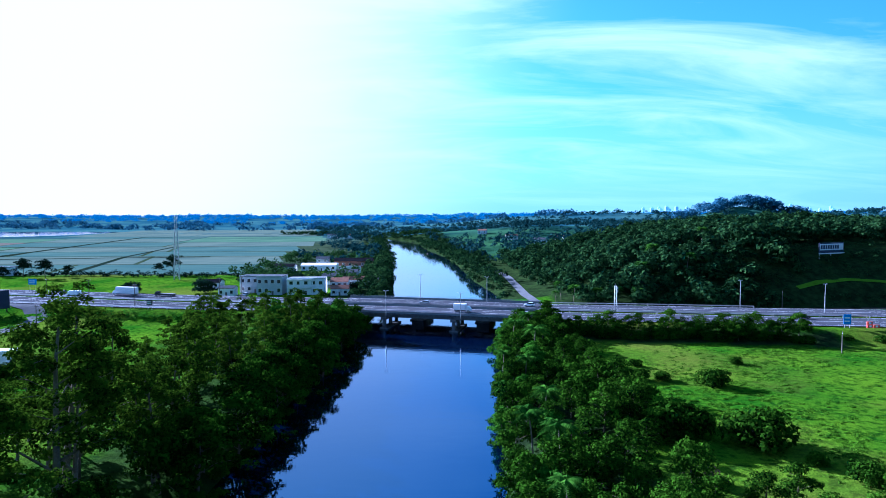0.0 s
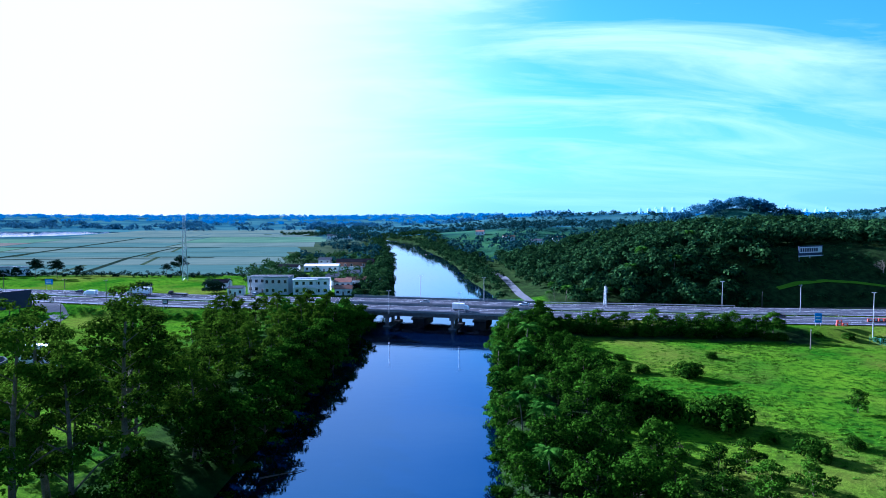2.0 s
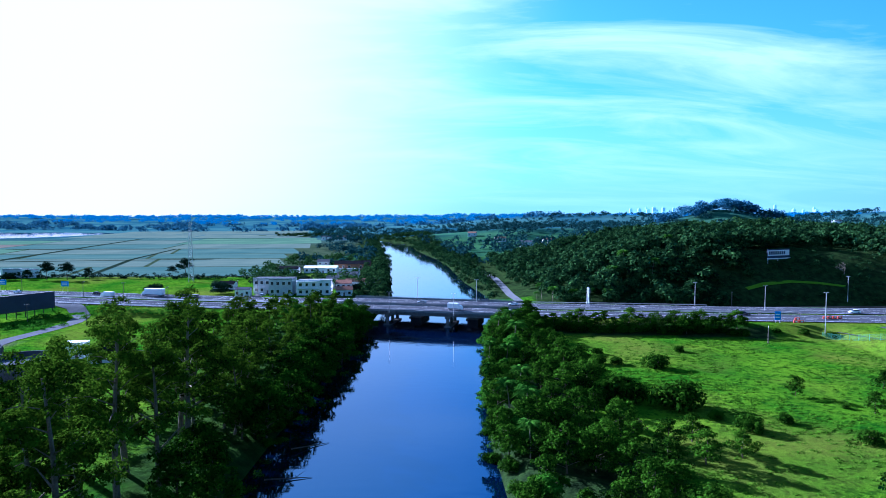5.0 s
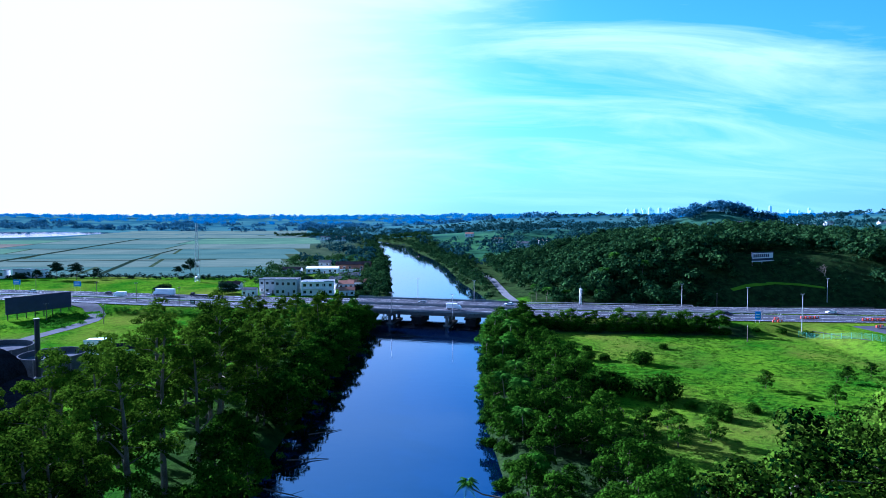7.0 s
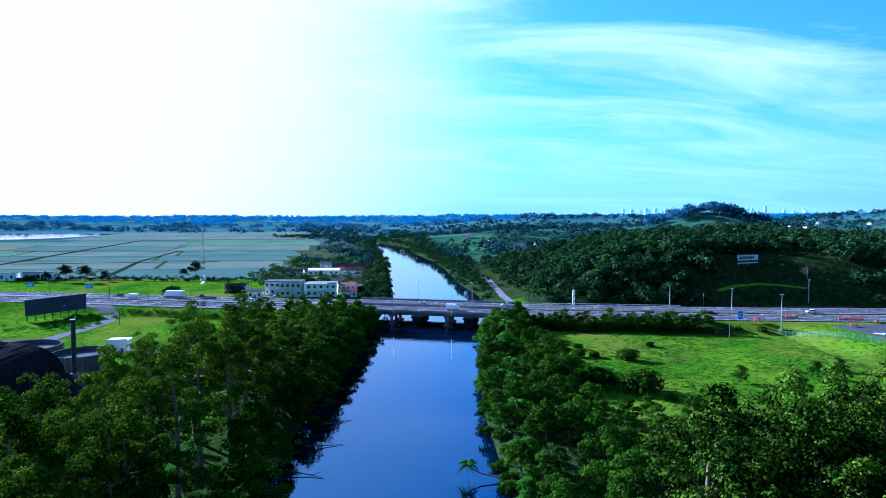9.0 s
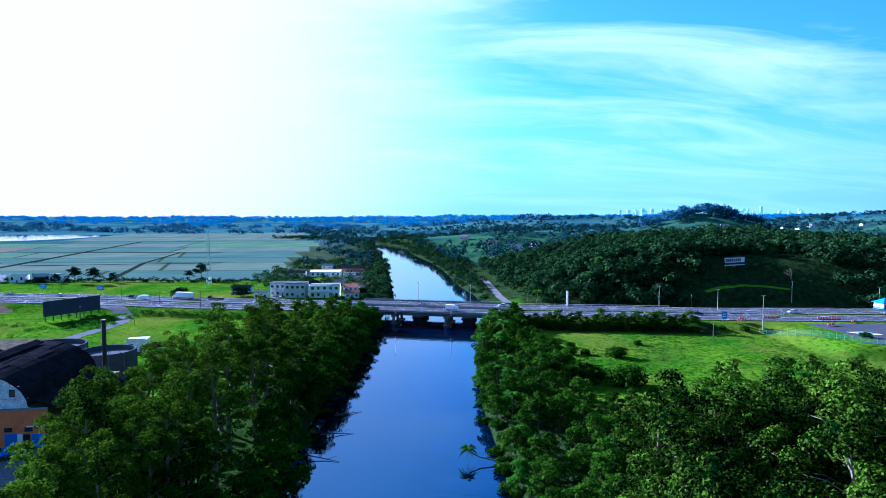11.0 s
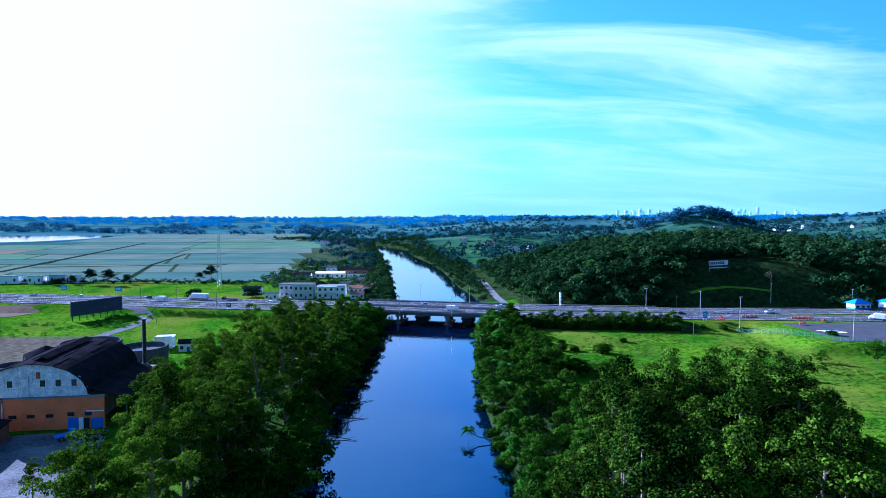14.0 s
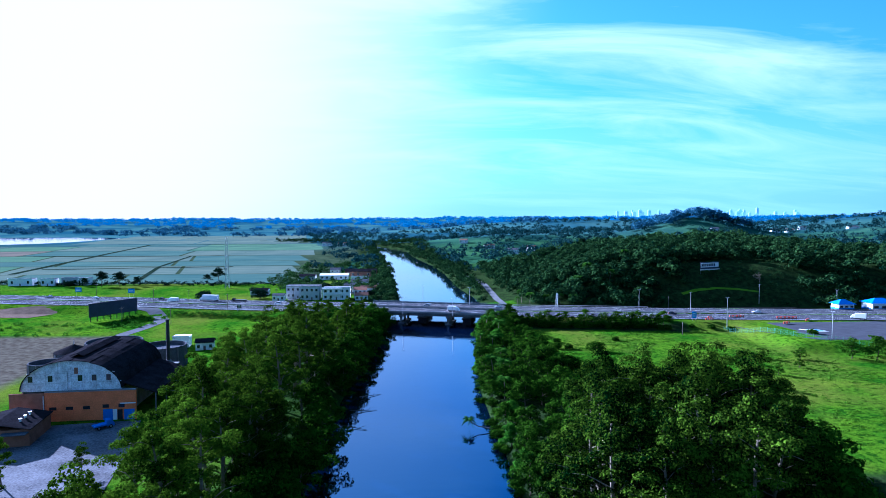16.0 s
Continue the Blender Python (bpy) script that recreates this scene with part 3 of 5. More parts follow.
def tree(seed, height, spread_r, bare, leaf_n, leaf_s, leaf_mat, bark_mat, label, name="tree", category="tree", limbs=9, clump=1.9, droop=0.0, puffs=3):
    """A trunk that divides into limbs, with leaf clumps at and along the ends of the limbs."""
    rng = np.random.default_rng(seed)
    root = empty(name, pose(0, 0, -500), label, category)
    bm = bmesh.new()
    lean = rng.normal(size=2) * height * 0.03
    trunk = [Vector((lean[0] * t * t + 0.3 * math.sin(5 * t + seed), lean[1] * t * t + 0.3 * math.cos(4 * t + seed), -0.6 + t * height * 0.86)) for t in np.linspace(0, 1, 8)]
    r0 = 0.0115 * height + 0.05
    add_tube(bm, trunk, [r0 * (1.25 - 1.05 * t) + 0.03 for t in np.linspace(0, 1, 8)], 7)
    clumps = []
    for k in range(limbs):
        t = bare + (0.97 - bare) * (k + rng.uniform(0, 0.6)) / limbs
        i = min(int(t * 7), 6)
        base = trunk[i].lerp(trunk[i + 1], t * 7 - i)
        a = k * 2.4 + rng.uniform(-0.5, 0.5)
        reach = spread_r * (1.0 - 0.55 * max(0.0, (t - 0.45) / 0.55)) * rng.uniform(0.65, 1.1)
        rise = height * (0.05 + 0.12 * rng.random()) * (1.3 - t) - droop * reach
        tip = base + Vector((math.cos(a) * reach, math.sin(a) * reach, rise))
        mid = base.lerp(tip, 0.5) + Vector((0, 0, 0.12 * reach))
        rl = r0 * (1.1 - t) * 0.45 + 0.04
        add_tube(bm, [base, mid, tip], [rl, rl * 0.6, 0.03], 5)
        for q in range(puffs):
            f = 1.05 - q * 0.5 / puffs * 1.5
            p = base.lerp(tip, f) + Vector(rng.normal(size=3)) * clump * 0.45
            cr = clump * rng.uniform(0.6, 1.15)
            clumps.append((p.x, p.y, p.z + 0.3, cr * 1.15, cr * 1.15, cr * 0.72))
    top = trunk[-1]
    for q in range(3):
        cr = clump * rng.uniform(0.7, 1.1)
        clumps.append((top.x + rng.normal() * clump * 0.5, top.y + rng.normal() * clump * 0.5, top.z + height * 0.05 * q, cr, cr, cr * 0.8))
    part("trunk", bm, bark_mat, root)
    part("crown", fast_mesh("crown", *leaves(rng, clumps, leaf_n, leaf_s), leaf_mat), None, root)
    return root


def bush(seed, w, h, leaf_n, leaf_s, leaf_mat, label, name="bush", category="bush"):
    rng = np.random.default_rng(seed)
    root = empty(name, pose(0, 0, -500), label, category)
    bm = bmesh.new()
    clumps = []
    for k in range(11):
        a, r = k * 2.4, w * 0.5 * math.sqrt((k + 0.3) / 11) * 0.78
        z = h * (0.42 + 0.33 * rng.random()) * (1.0 - 0.35 * (r / (w * 0.5)) ** 2)
        tip = Vector((math.cos(a) * r, math.sin(a) * r, z))
        add_tube(bm, [(tip.x * 0.1, tip.y * 0.1, -0.3), tip * 0.5, tip], [0.07, 0.05, 0.02], 5)
        cr = w * rng.uniform(0.15, 0.24)
        clumps.append((tip.x, tip.y, tip.z, cr, cr, min(cr * 0.85, h * 0.33)))
        clumps.append((tip.x * 1.12, tip.y * 1.12, h * 0.20, cr * 0.85, cr * 0.85, h * 0.20))
    part("branchwork", bm, M_BARK, root)
    part("crown", fast_mesh("crown", *leaves(rng, clumps, leaf_n, leaf_s), leaf_mat), None, root)
    return root


def palm(seed, height, label, lean=(0.0, 0.0), fronds=20, length=3.7):
    rng = np.random.default_rng(seed)
    root = empty("palm", pose(0, 0, -500), label, "palm")
    pts = [Vector((lean[0] * t * t, lean[1] * t * t, -0.5 + (height + 0.5) * t)) for t in np.linspace(0, 1, 7)]
    part("trunk", tube(pts, [0.19 - 0.07 * t for t in np.linspace(0, 1, 7)], 7), M_PALEBARK, root)
    v, f = [], []
    top = pts[-1]
    for k in range(fronds):
        a = k * 2.399 + rng.uniform(-0.2, 0.2)
        el = 1.15 - 1.25 * (k / fronds)
        out = Vector((math.cos(a), math.sin(a), 0))
        side = Vector((-out.y, out.x, 0))
        for s in range(13):
            t0 = (s + 0.3) / 13
            p = top + out * (length * t0 * math.cos(el * (1 - t0 * 0.4))) + Vector((0, 0, length * (t0 * math.sin(el) - 0.75 * t0 * t0)))
            wl = length * 0.30 * math.sin(math.pi * min(1.0, 0.15 + 0.85 * t0)) + 0.08
            for sg in (-1, 1):
                tip = p + side * (sg * wl) + out * (0.22 * length * 0.4) + Vector((0, 0, -0.45 * wl))
                b = out * (length * 0.045)
                i = len(v)
                v += [p - b, p + b, tip]
                f.append((i, i + 1, i + 2))
    part("crown", fast_mesh("fronds", np.array([tuple(q) for q in v]), np.array(f), M_PALM), None, root, "arching green fronds")
    return root


def plant_all(kinds, spots, group, rng, lo=0.85, hi=1.15, sink=0.0):
    """Copies of the kinds at (x, y, scale) spots, on the ground."""
    for i, (x, y, s) in enumerate(spots):
        k = kinds[int(rng.integers(len(kinds)))]
        sc = s * rng.uniform(lo, hi)
        m = pose(x, y, float(land(x, y)) - sink, rng.uniform(-3, 3), rng.uniform(-3, 3), rng.uniform(0, 360)) @ Matrix.Diagonal((sc * rng.uniform(0.92, 1.08), sc * rng.uniform(0.92, 1.08), sc, 1))
        ob = copy_thing(k, Matrix.Identity(4))
        ob.matrix_basis = m
        ob["group"] = group


def strip_spots(rng, n, y0, y1, xa, xb, scale, gap):
    """Spots between two x limits that depend on y, kept apart."""
    out = []
    for _ in range(n * 30):
        if len(out) >= n:
            break
        y = rng.uniform(y0, y1)
        lo, hi = xa(y), xb(y)
        if hi <= lo:
            continue
        x = rng.uniform(lo, hi)
        if all((x - a) ** 2 + (y - b) ** 2 > gap * gap for a, b, _ in out):
            out.append((x, y, scale(x, y) if callable(scale) else scale))
    return out


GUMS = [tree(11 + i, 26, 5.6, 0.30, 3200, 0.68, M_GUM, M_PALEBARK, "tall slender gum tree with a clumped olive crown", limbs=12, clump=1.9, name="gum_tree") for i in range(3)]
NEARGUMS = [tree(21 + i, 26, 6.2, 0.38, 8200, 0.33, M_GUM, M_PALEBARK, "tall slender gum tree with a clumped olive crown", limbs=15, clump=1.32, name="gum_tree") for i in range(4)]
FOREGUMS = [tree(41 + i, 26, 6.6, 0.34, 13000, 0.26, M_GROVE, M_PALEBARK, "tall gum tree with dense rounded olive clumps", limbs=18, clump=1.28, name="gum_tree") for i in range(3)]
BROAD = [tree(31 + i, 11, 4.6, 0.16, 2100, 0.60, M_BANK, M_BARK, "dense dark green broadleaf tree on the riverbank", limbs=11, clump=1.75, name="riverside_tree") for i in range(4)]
LIGHT = [tree(51 + i, 10, 4.4, 0.12, 2400, 0.66, M_BRIGHT, M_BARK, "bright green leafy tree with drooping sprays", limbs=11, clump=1.7, droop=0.15, name="leafy_tree") for i in range(2)]
BUSHES = [bush(61 + i, 6.0, 3.6, 1800, 0.42, M_BANK, "round dark green bush standing in the pasture") for i in range(3)]
PALMS = [palm(71 + i, 8.5, "slim palm with arching green fronds", (0.6, 0.3)) for i in range(2)]

rng = np.random.default_rng(5)
left_bank = lambda y: float(np.interp(y, B_Y, B_L))
right_bank = lambda y: float(np.interp(y, B_Y, B_R))

# tall grove on the left bank
grove = lambda y: np.interp(y, [-290, -250, -215, -187, -130, -85], [-37, -41, -50, -58, -63, -80])
spots = strip_spots(rng, 46, -285, -92, grove, lambda y: left_bank(y) - 6, lambda x, y: (1.14 if -195 < y < -140 else 1.04 if y < -140 else 0.84) * (0.78 if x < -54 else 1.0), 4.8)
plant_all(NEARGUMS, [s for s in spots if s[1] < -130], "grove on the left bank", rng, 0.8, 1.15)
plant_all(GUMS, [s for s in spots if s[1] >= -130], "grove on the left bank", rng)
spots = strip_spots(rng, 34, -92, -2, lambda y: np.interp(y, [-92, -55, -2], [-74, -68, -74]), lambda y: left_bank(y) - 5, lambda x, y: 0.58, 6.3)
plant_all(GUMS, spots, "grove on the left bank", rng, 0.75, 1.15)
spots = strip_spots(rng, 60, -290, 0, lambda y: left_bank(y) - 9, lambda y: left_bank(y) + 1.0, 1.0, 4.1)
plant_all(BROAD, spots, "trees along the left bank", rng, 0.8, 1.2)
spots = strip_spots(rng, 18, -280, -10, lambda y: grove(y) if y < -85 else -68, lambda y: left_bank(y) - 8, 0.6, 6)
plant_all(BROAD, spots, "understorey of the left grove", rng, 0.7, 1.2)
spots = strip_spots(rng, 13, -24, 3, lambda y: -58, lambda y: -26, 1.0, 4.5)
plant_all(LIGHT, spots, "bright trees by the bridge", rng)
for x, y, s in ((-48.5, -251, 1.0), (-56, -236, 0.5), (-56, -205, 0.5), (-67, -196, 0.36), (-64, -176, 0.42), (-72, -150, 0.4), (-75, -118, 0.5), (-78, -98, 0.45), (-92, -207, 0.42), (-98, -214, 0.5), (-86, -221, 0.45), (-101, -204, 0.4), (-77, -203, 0.33)):
    plant_all(GUMS, [(x, y, s)], "single trees by the works", rng)
spots = strip_spots(rng, 46, -280, -8, lambda y: left_bank(y) - 1.5, lambda y: left_bank(y) + 2.0, 0.6, 3.4)
plant_all(BUSHES, spots, "bushes at the water's edge", rng, 0.7, 1.3, 0.3)
# right bank
spots = strip_spots(rng, 112, -220, -8, lambda y: right_bank(y) + 1.0, lambda y: right_bank(y) + np.interp(y, [-220, -150, -110, -66, -8], [26, 27, 30, 25, 17]), 0.76, 3.9)
plant_all(BROAD, spots, "trees along the right bank", rng, 0.7, 1.15)
spots = strip_spots(rng, 15, -210, -15, lambda y: right_bank(y) + 0.5, lambda y: right_bank(y) + 10, 0.66, 6)
plant_all(LIGHT, spots, "bright trees on the right bank", rng)
spots = strip_spots(rng, 44, -225, -12, lambda y: right_bank(y) - 1.2, lambda y: right_bank(y) + 2.6, 0.62, 3.2)
plant_all(BUSHES, spots, "bushes at the water's edge", rng, 0.7, 1.3, 0.3)
# grove rising on the right, close to the flight
spots = strip_spots(rng, 40, -267, -219, lambda y: np.interp(y, [-267, -240, -228, -219], [27, 26, 34, 42]), lambda y: np.interp(y, [-267, -258, -240, -219], [40, 47, 61, 69]), lambda x, y: 1.24 + 0.12 * math.exp(-((x - 50) / 16) ** 2) - 0.08 * float(smooth01((x - 40 - 0.5 * (y + 260)) / 10)), 5.0)
plant_all(FOREGUMS, spots, "tall grove on the right bank", rng, 0.88, 1.1)
spots = strip_spots(rng, 20, -285, -205, lambda y: right_bank(y) + 2, lambda y: np.interp(y, [-285, -258, -240, -219], [34, 46, 58, 62]), 0.8, 5)
plant_all(BROAD, spots, "understorey of the right grove", rng, 0.7, 1.2)
spots = strip_spots(rng, 26, -262, -200, lambda y: np.interp(y, [-262, -240, -200], [46, 62, 70]), lambda y: np.interp(y, [-262, -240, -200], [60, 80, 84]), 1.35, 4.6)
plant_all(BROAD, spots, "low trees beside the right grove", rng, 0.7, 1.25)
for x, y, s in ((124, -103, 0.5), (136, -96, 0.42), (151, -98, 0.5), (115, -138, 0.55), (108, -122, 0.5), (128, -122, 0.4), (98, -108, 0.5), (142, -112, 0.35), (172, -98, 0.8), (180, -102, 0.9), (178, -110, 0.8), (188, -100, 0.8), (196, -108, 0.9)):
    plant_all(BROAD, [(x, y, s)], "scattered trees in the pasture", rng)
# hedge of trees below the highway embankment
spots = [(x, float(np.interp(x, R_X, R_Y)) - 26 - 5 * rng.random(), 0.60) for x in np.arange(40, 124, 3.3)]
plant_all(BROAD, spots, "hedge below the highway", rng, 0.85, 1.2)
spots = [(x, float(np.interp(x, R_X, R_Y)) - 29 - 3 * rng.random(), 0.95) for x in np.arange(40, 126, 3.6)]
plant_all(BUSHES, spots, "hedge below the highway", rng, 0.8, 1.2, 0.2)
for x, y, s in ((53, -142, 0.55), (59, -139, 0.5), (57, -150, 0.6), (65, -147, 0.5), (49, -152, 0.6), (46, -142, 0.6)):
    plant_all(BROAD, [(x, y, s)], "trees at the edge of the pasture", rng)
for x, y, s in ((73, -79, 1.35), (65, -117, 1.85), (57, -74, 0.9), (62.5, -74.5, 0.85), (49.5, -72, 0.9), (51, -112, 1.9), (59, -107, 0.8), (60, -60, 0.7), (126, -24, 0.95), (109, -24, 0.7), (136, -31, 0.6), (145, -33, 0.7), (153, -37, 0.8), (178, -63, 0.75), (74, -132, 1.2), (84, -128, 0.7), (94, -140, 0.9), (104, -118, 0.35)):
    plant_all(BUSHES, [(x, y, s)], "bushes in the pasture", rng)
for x, y, s in ((27.5, -82, 1.0), (25, -147, 0.9), (33, -57, 1.0), (24, -122, 0.8), (29, -40, 0.9), (22, -100, 0.9), (24, -64, 0.9), (36, -30, 1.0), (65, 46, 1.0), (75, 47, 0.8), (58, 52, 0.7), (120, 60, 1.0), (100, 60, 1.1), (92, 40, 1.0), (27, -132, 1.0), (62, 60, 0.9), (110, 74, 1.1), (140, 92, 1.1)):
    plant_all(PALMS, [(x, y, s)], "palms", rng)


# ---------- woods ----------
def woods(name, label, spots, per, size, material, seed, group=""):
    """Countless crowns: short trunks are hidden, every crown is a set of leaf clumps."""
    rng = np.random.default_rng(seed)
    vs, fs, base = [], [], 0
    for x, y, r, h in spots:
        z = float(land(x, y))
        clumps = []
        for k in range(5):
            a = rng.uniform(0, 6.28)
            q = r * (0.0 if k == 0 else 0.55)
            cr = r * rng.uniform(0.5, 0.75)
            clumps.append((x + math.cos(a) * q, y + math.sin(a) * q, z + h - cr * 0.8 - (0 if k == 0 else rng.uniform(0.1, 0.35) * h), cr, cr, cr * 0.85))
        v, f = leaves(rng, clumps, per, size * r / 3.5, single=True)
        vs.append(v); fs.append(f + base); base += len(v)
    ob = new(name, fast_mesh(name, np.concatenate(vs), np.concatenate(fs), material))
    return tagged(ob, label, "woodland", group, "stuff")


def wood_spots(rng, n, x0, x1, y0, y1, keep, r0, r1, h0, h1):
    out = []
    while n > 0:
        n -= 1
        x, y = rng.uniform(x0, x1), rng.uniform(y0, y1)
        if keep(x, y):
            s = rng.random()
            out.append((x, y, r0 + (r1 - r0) * s, h0 + (h1 - h0) * s * rng.uniform(0.7, 1.2)))
    return out


def hill_keep(x, y):
    yc = np.interp(x, R_X, R_Y)
    if y < yc + 30 or river_gap(x, y) < 30:
        return False
    if 148 < x < 240 and y < 80 and not (x < 168 and y > 46):
        return False
    return True


rw = np.random.default_rng(8)
woods("hill_woods", "dense dark green woods covering the hill", wood_spots(rw, 2500, 52, 340, 10, 290, hill_keep, 2.4, 6.2, 4, 12), 210, 0.95, M_WOODS, 81)
woods("riverside_woods", "dark trees lining the far river banks", [(x + rw.uniform(-3, 3), y, rw.uniform(2.2, 4), rw.uniform(4, 10)) for y in np.arange(76, 1160, 2.6) for x in (left_bank(y) - rw.uniform(2, 18), right_bank(y) + rw.uniform(1, 12), right_bank(y) + rw.uniform(8, 34)) if not (40 < x < 55 and y < 320) and not (x > 0 and y < 84)], 90, 1.3, M_WOODS, 82)


def mid_keep(x, y):
    if river_gap(x, y) < 14:
        return False
    if x < float(np.interp(y, [168, 262, 400, 806, 1003, 1686], [-95, -115, -140, -180, -240, -410])) and y < 1620:
        return False
    v = math.sin(x * 0.017 + 1) * math.sin(y * 0.012 + 2) + 0.5 * math.sin(x * 0.031 + y * 0.023)
    return v > -0.45


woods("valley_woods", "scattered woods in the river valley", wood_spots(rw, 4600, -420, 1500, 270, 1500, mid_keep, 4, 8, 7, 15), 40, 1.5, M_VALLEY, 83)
woods("hilltop_trees", "tall dark trees crowning the hill", wood_spots(rw, 75, 250, 345, 315, 420, lambda x, y: True, 5.0, 8.0, 15, 22), 330, 0.8, M_WOODS, 90)
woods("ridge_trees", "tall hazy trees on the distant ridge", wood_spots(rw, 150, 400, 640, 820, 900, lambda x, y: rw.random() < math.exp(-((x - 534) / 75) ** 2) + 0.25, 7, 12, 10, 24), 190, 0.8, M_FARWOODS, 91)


def far_keep(x, y):
    lake = lake_reach(x, y)
    v = math.sin(x * 0.004 + 1) * math.sin(y * 0.006 + 2) + 0.6 * math.sin(x * 0.011 + y * 0.003)
    return lake > 1.3 and (v > -0.2 or y > 3200)


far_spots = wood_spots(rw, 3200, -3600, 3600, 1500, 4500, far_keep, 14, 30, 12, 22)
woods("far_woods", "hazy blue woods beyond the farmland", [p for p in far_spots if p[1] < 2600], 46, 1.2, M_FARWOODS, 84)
woods("backdrop", "wooded skyline along the horizon, glowing with painted blue haze", [p for p in far_spots if p[1] >= 2600], 46, 1.2, M_DISTANCE, 92)

# ---------- fields, tracks, yards ----------
def field_mat(name, rgb, other, turn):
    """Crop rows: two tones in long narrow streaks, with damp patches."""
    m, nt, bs, N, L = mat_base(name)
    geo, mp = N("ShaderNodeNewGeometry"), N("ShaderNodeMapping")
    mp.inputs["Rotation"].default_value, mp.inputs["Scale"].default_value = (0, 0, radians(turn)), (0.02, 0.35, 1)
    L(geo.outputs["Position"], mp.inputs[0])
    n1, n2 = N("ShaderNodeTexNoise"), N("ShaderNodeTexNoise")
    n1.inputs["Scale"].default_value, n1.inputs["Detail"].default_value = 1.0, 5
    n2.inputs["Scale"].default_value, n2.inputs["Detail"].default_value = 0.015, 5
    L(mp.outputs[0], n1.inputs["Vector"]); L(geo.outputs["Position"], n2.inputs["Vector"])
    ad, mr, mx = N("ShaderNodeMath"), N("ShaderNodeMapRange"), N("ShaderNodeMix")
    L(n1.outputs["Fac"], ad.inputs[0]); L(n2.outputs["Fac"], ad.inputs[1])
    mr.inputs["From Min"].default_value, mr.inputs["From Max"].default_value = 0.75, 1.25
    L(ad.outputs[0], mr.inputs["Value"])
    mx.data_type = "RGBA"
    mx.inputs["A"].default_value, mx.inputs["B"].default_value = (*rgb, 1), (*other, 1)
    L(mr.outputs[0], mx.inputs["Factor"]); L(mx.outputs["Result"], bs.inputs["Base Color"])
    bs.inputs["Roughness"].default_value, bs.inputs["Specular IOR Level"].default_value = 0.95, 0.0
    return m


# crop tones with some distance haze mixed in as blue
FIELD_MATS = [field_mat("field_a", (0.048, 0.100, 0.058), (0.086, 0.142, 0.078), 12), field_mat("field_b", (0.062, 0.094, 0.070), (0.108, 0.134, 0.092), -60),
              field_mat("field_c", (0.038, 0.080, 0.066), (0.070, 0.114, 0.082), 20), field_mat("field_d", (0.085, 0.078, 0.060), (0.140, 0.116, 0.080), 70)]
frng = np.random.default_rng(21)
rows_y = [(206, 292), (296, 396), (402, 480), (486, 600), (606, 740), (748, 900), (910, 1010), (1030, 1240), (1260, 1600)]
for ya, yb in rows_y:
    x = float(np.interp(ya, [168, 262, 400, 806, 1003, 1686], [-105, -125, -150, -190, -250, -420])) - frng.uniform(0, 8)
    while x > -1650:
        w = frng.uniform(90, 200) * (1 + (ya - 200) / 1500)
        lean = 0.33 if ya < 500 else 0.2
        a, b = x - lean * 0, x - w
        q = [(b - lean * (yb - ya), yb), (a - lean * (yb - ya), yb), (a, ya), (b, ya)]
        if all(lake_reach(*p) > 1.15 for p in q):
            v, n = [], 8
            for i in range(n + 1):
                for k in range(n + 1):
                    s, t = i / n, k / n
                    px = (q[3][0] * (1 - s) + q[2][0] * s) * (1 - t) + (q[0][0] * (1 - s) + q[1][0] * s) * t
                    py = ya * (1 - t) + yb * t
                    v.append((px, py, max(float(land(px, py)), 2.2) + 0.12))
            f = [(i * (n + 1) + k, (i + 1) * (n + 1) + k, (i + 1) * (n + 1) + k + 1, i * (n + 1) + k + 1) for i in range(n) for k in range(n)]
            mt = FIELD_MATS[int(frng.choice(4, p=[0.34, 0.28, 0.28, 0.10]))]
            tagged(new("field", mesh_of("field", v, f, mt)), "flat rice field between narrow dykes", "field", "rice fields", "structure")
        x -= w + 4.5


def patch(name, pts, material, label, lift=0.06, category="ground", step=5.0):
    """A piece of surface that follows the land; the outline is given as pairs of edge points, widest at the middle."""
    v, f = [], []
    n = 8
    for a, b in pts:
        for k in range(n + 1):
            x, y = a[0] + (b[0] - a[0]) * k / n, a[1] + (b[1] - a[1]) * k / n
            v.append((x, y, float(land(x, y)) + lift))
    for i in range(len(pts) - 1):
        for k in range(n):
            p = i * (n + 1) + k
            f.append((p, p + 1, p + n + 2, p + n + 1))
    return tagged(new(name, mesh_of(name, v, f, material)), label, category, kind="structure")


def track(name, line, width, material, label, lift=0.10):
    pts = []
    fine = []
    for a, b in zip(line, line[1:]):
        for k in range(5):
            fine.append(Vector(a).lerp(Vector(b), k / 5))
    fine.append(Vector(line[-1]))
    for i, p in enumerate(fine):
        d = (fine[min(i + 1, len(fine) - 1)] - fine[max(0, i - 1)]).normalized()
        n = Vector((-d.y, d.x)) * width / 2
        pts.append(((p + n).to_tuple(), (p - n).to_tuple()))
    return patch(name, pts, material, label, lift, "road")


track("road", [(-230, 62), (-200, 46), (-181, 38), (-166, 30), (-155, 18), (-150, 3), (-150, -15), (-152, -34), (-150, -52), (-146, -70), (-140, -92)], 6.5, M_PALE_ROAD, "curving pale gravel side road")
track("road", [(50, 30), (50, 60), (48, 84), (48, 125), (47.5, 170), (44, 210), (41, 246), (34, 300), (20, 380)], 4.4, M_PALE_ROAD, "pale narrow road along the river")
track("road", [(-96, 70), (-97, 110), (-60, 125), (-38, 160), (-40, 240)], 5.0, M_PALE_ROAD, "pale village lane")
track("pavement", [(-230, 101), (-170, 83), (-122, 67), (-90, 60)], 5.0, M_PALE_ROAD, "sandy verge beside the highway")
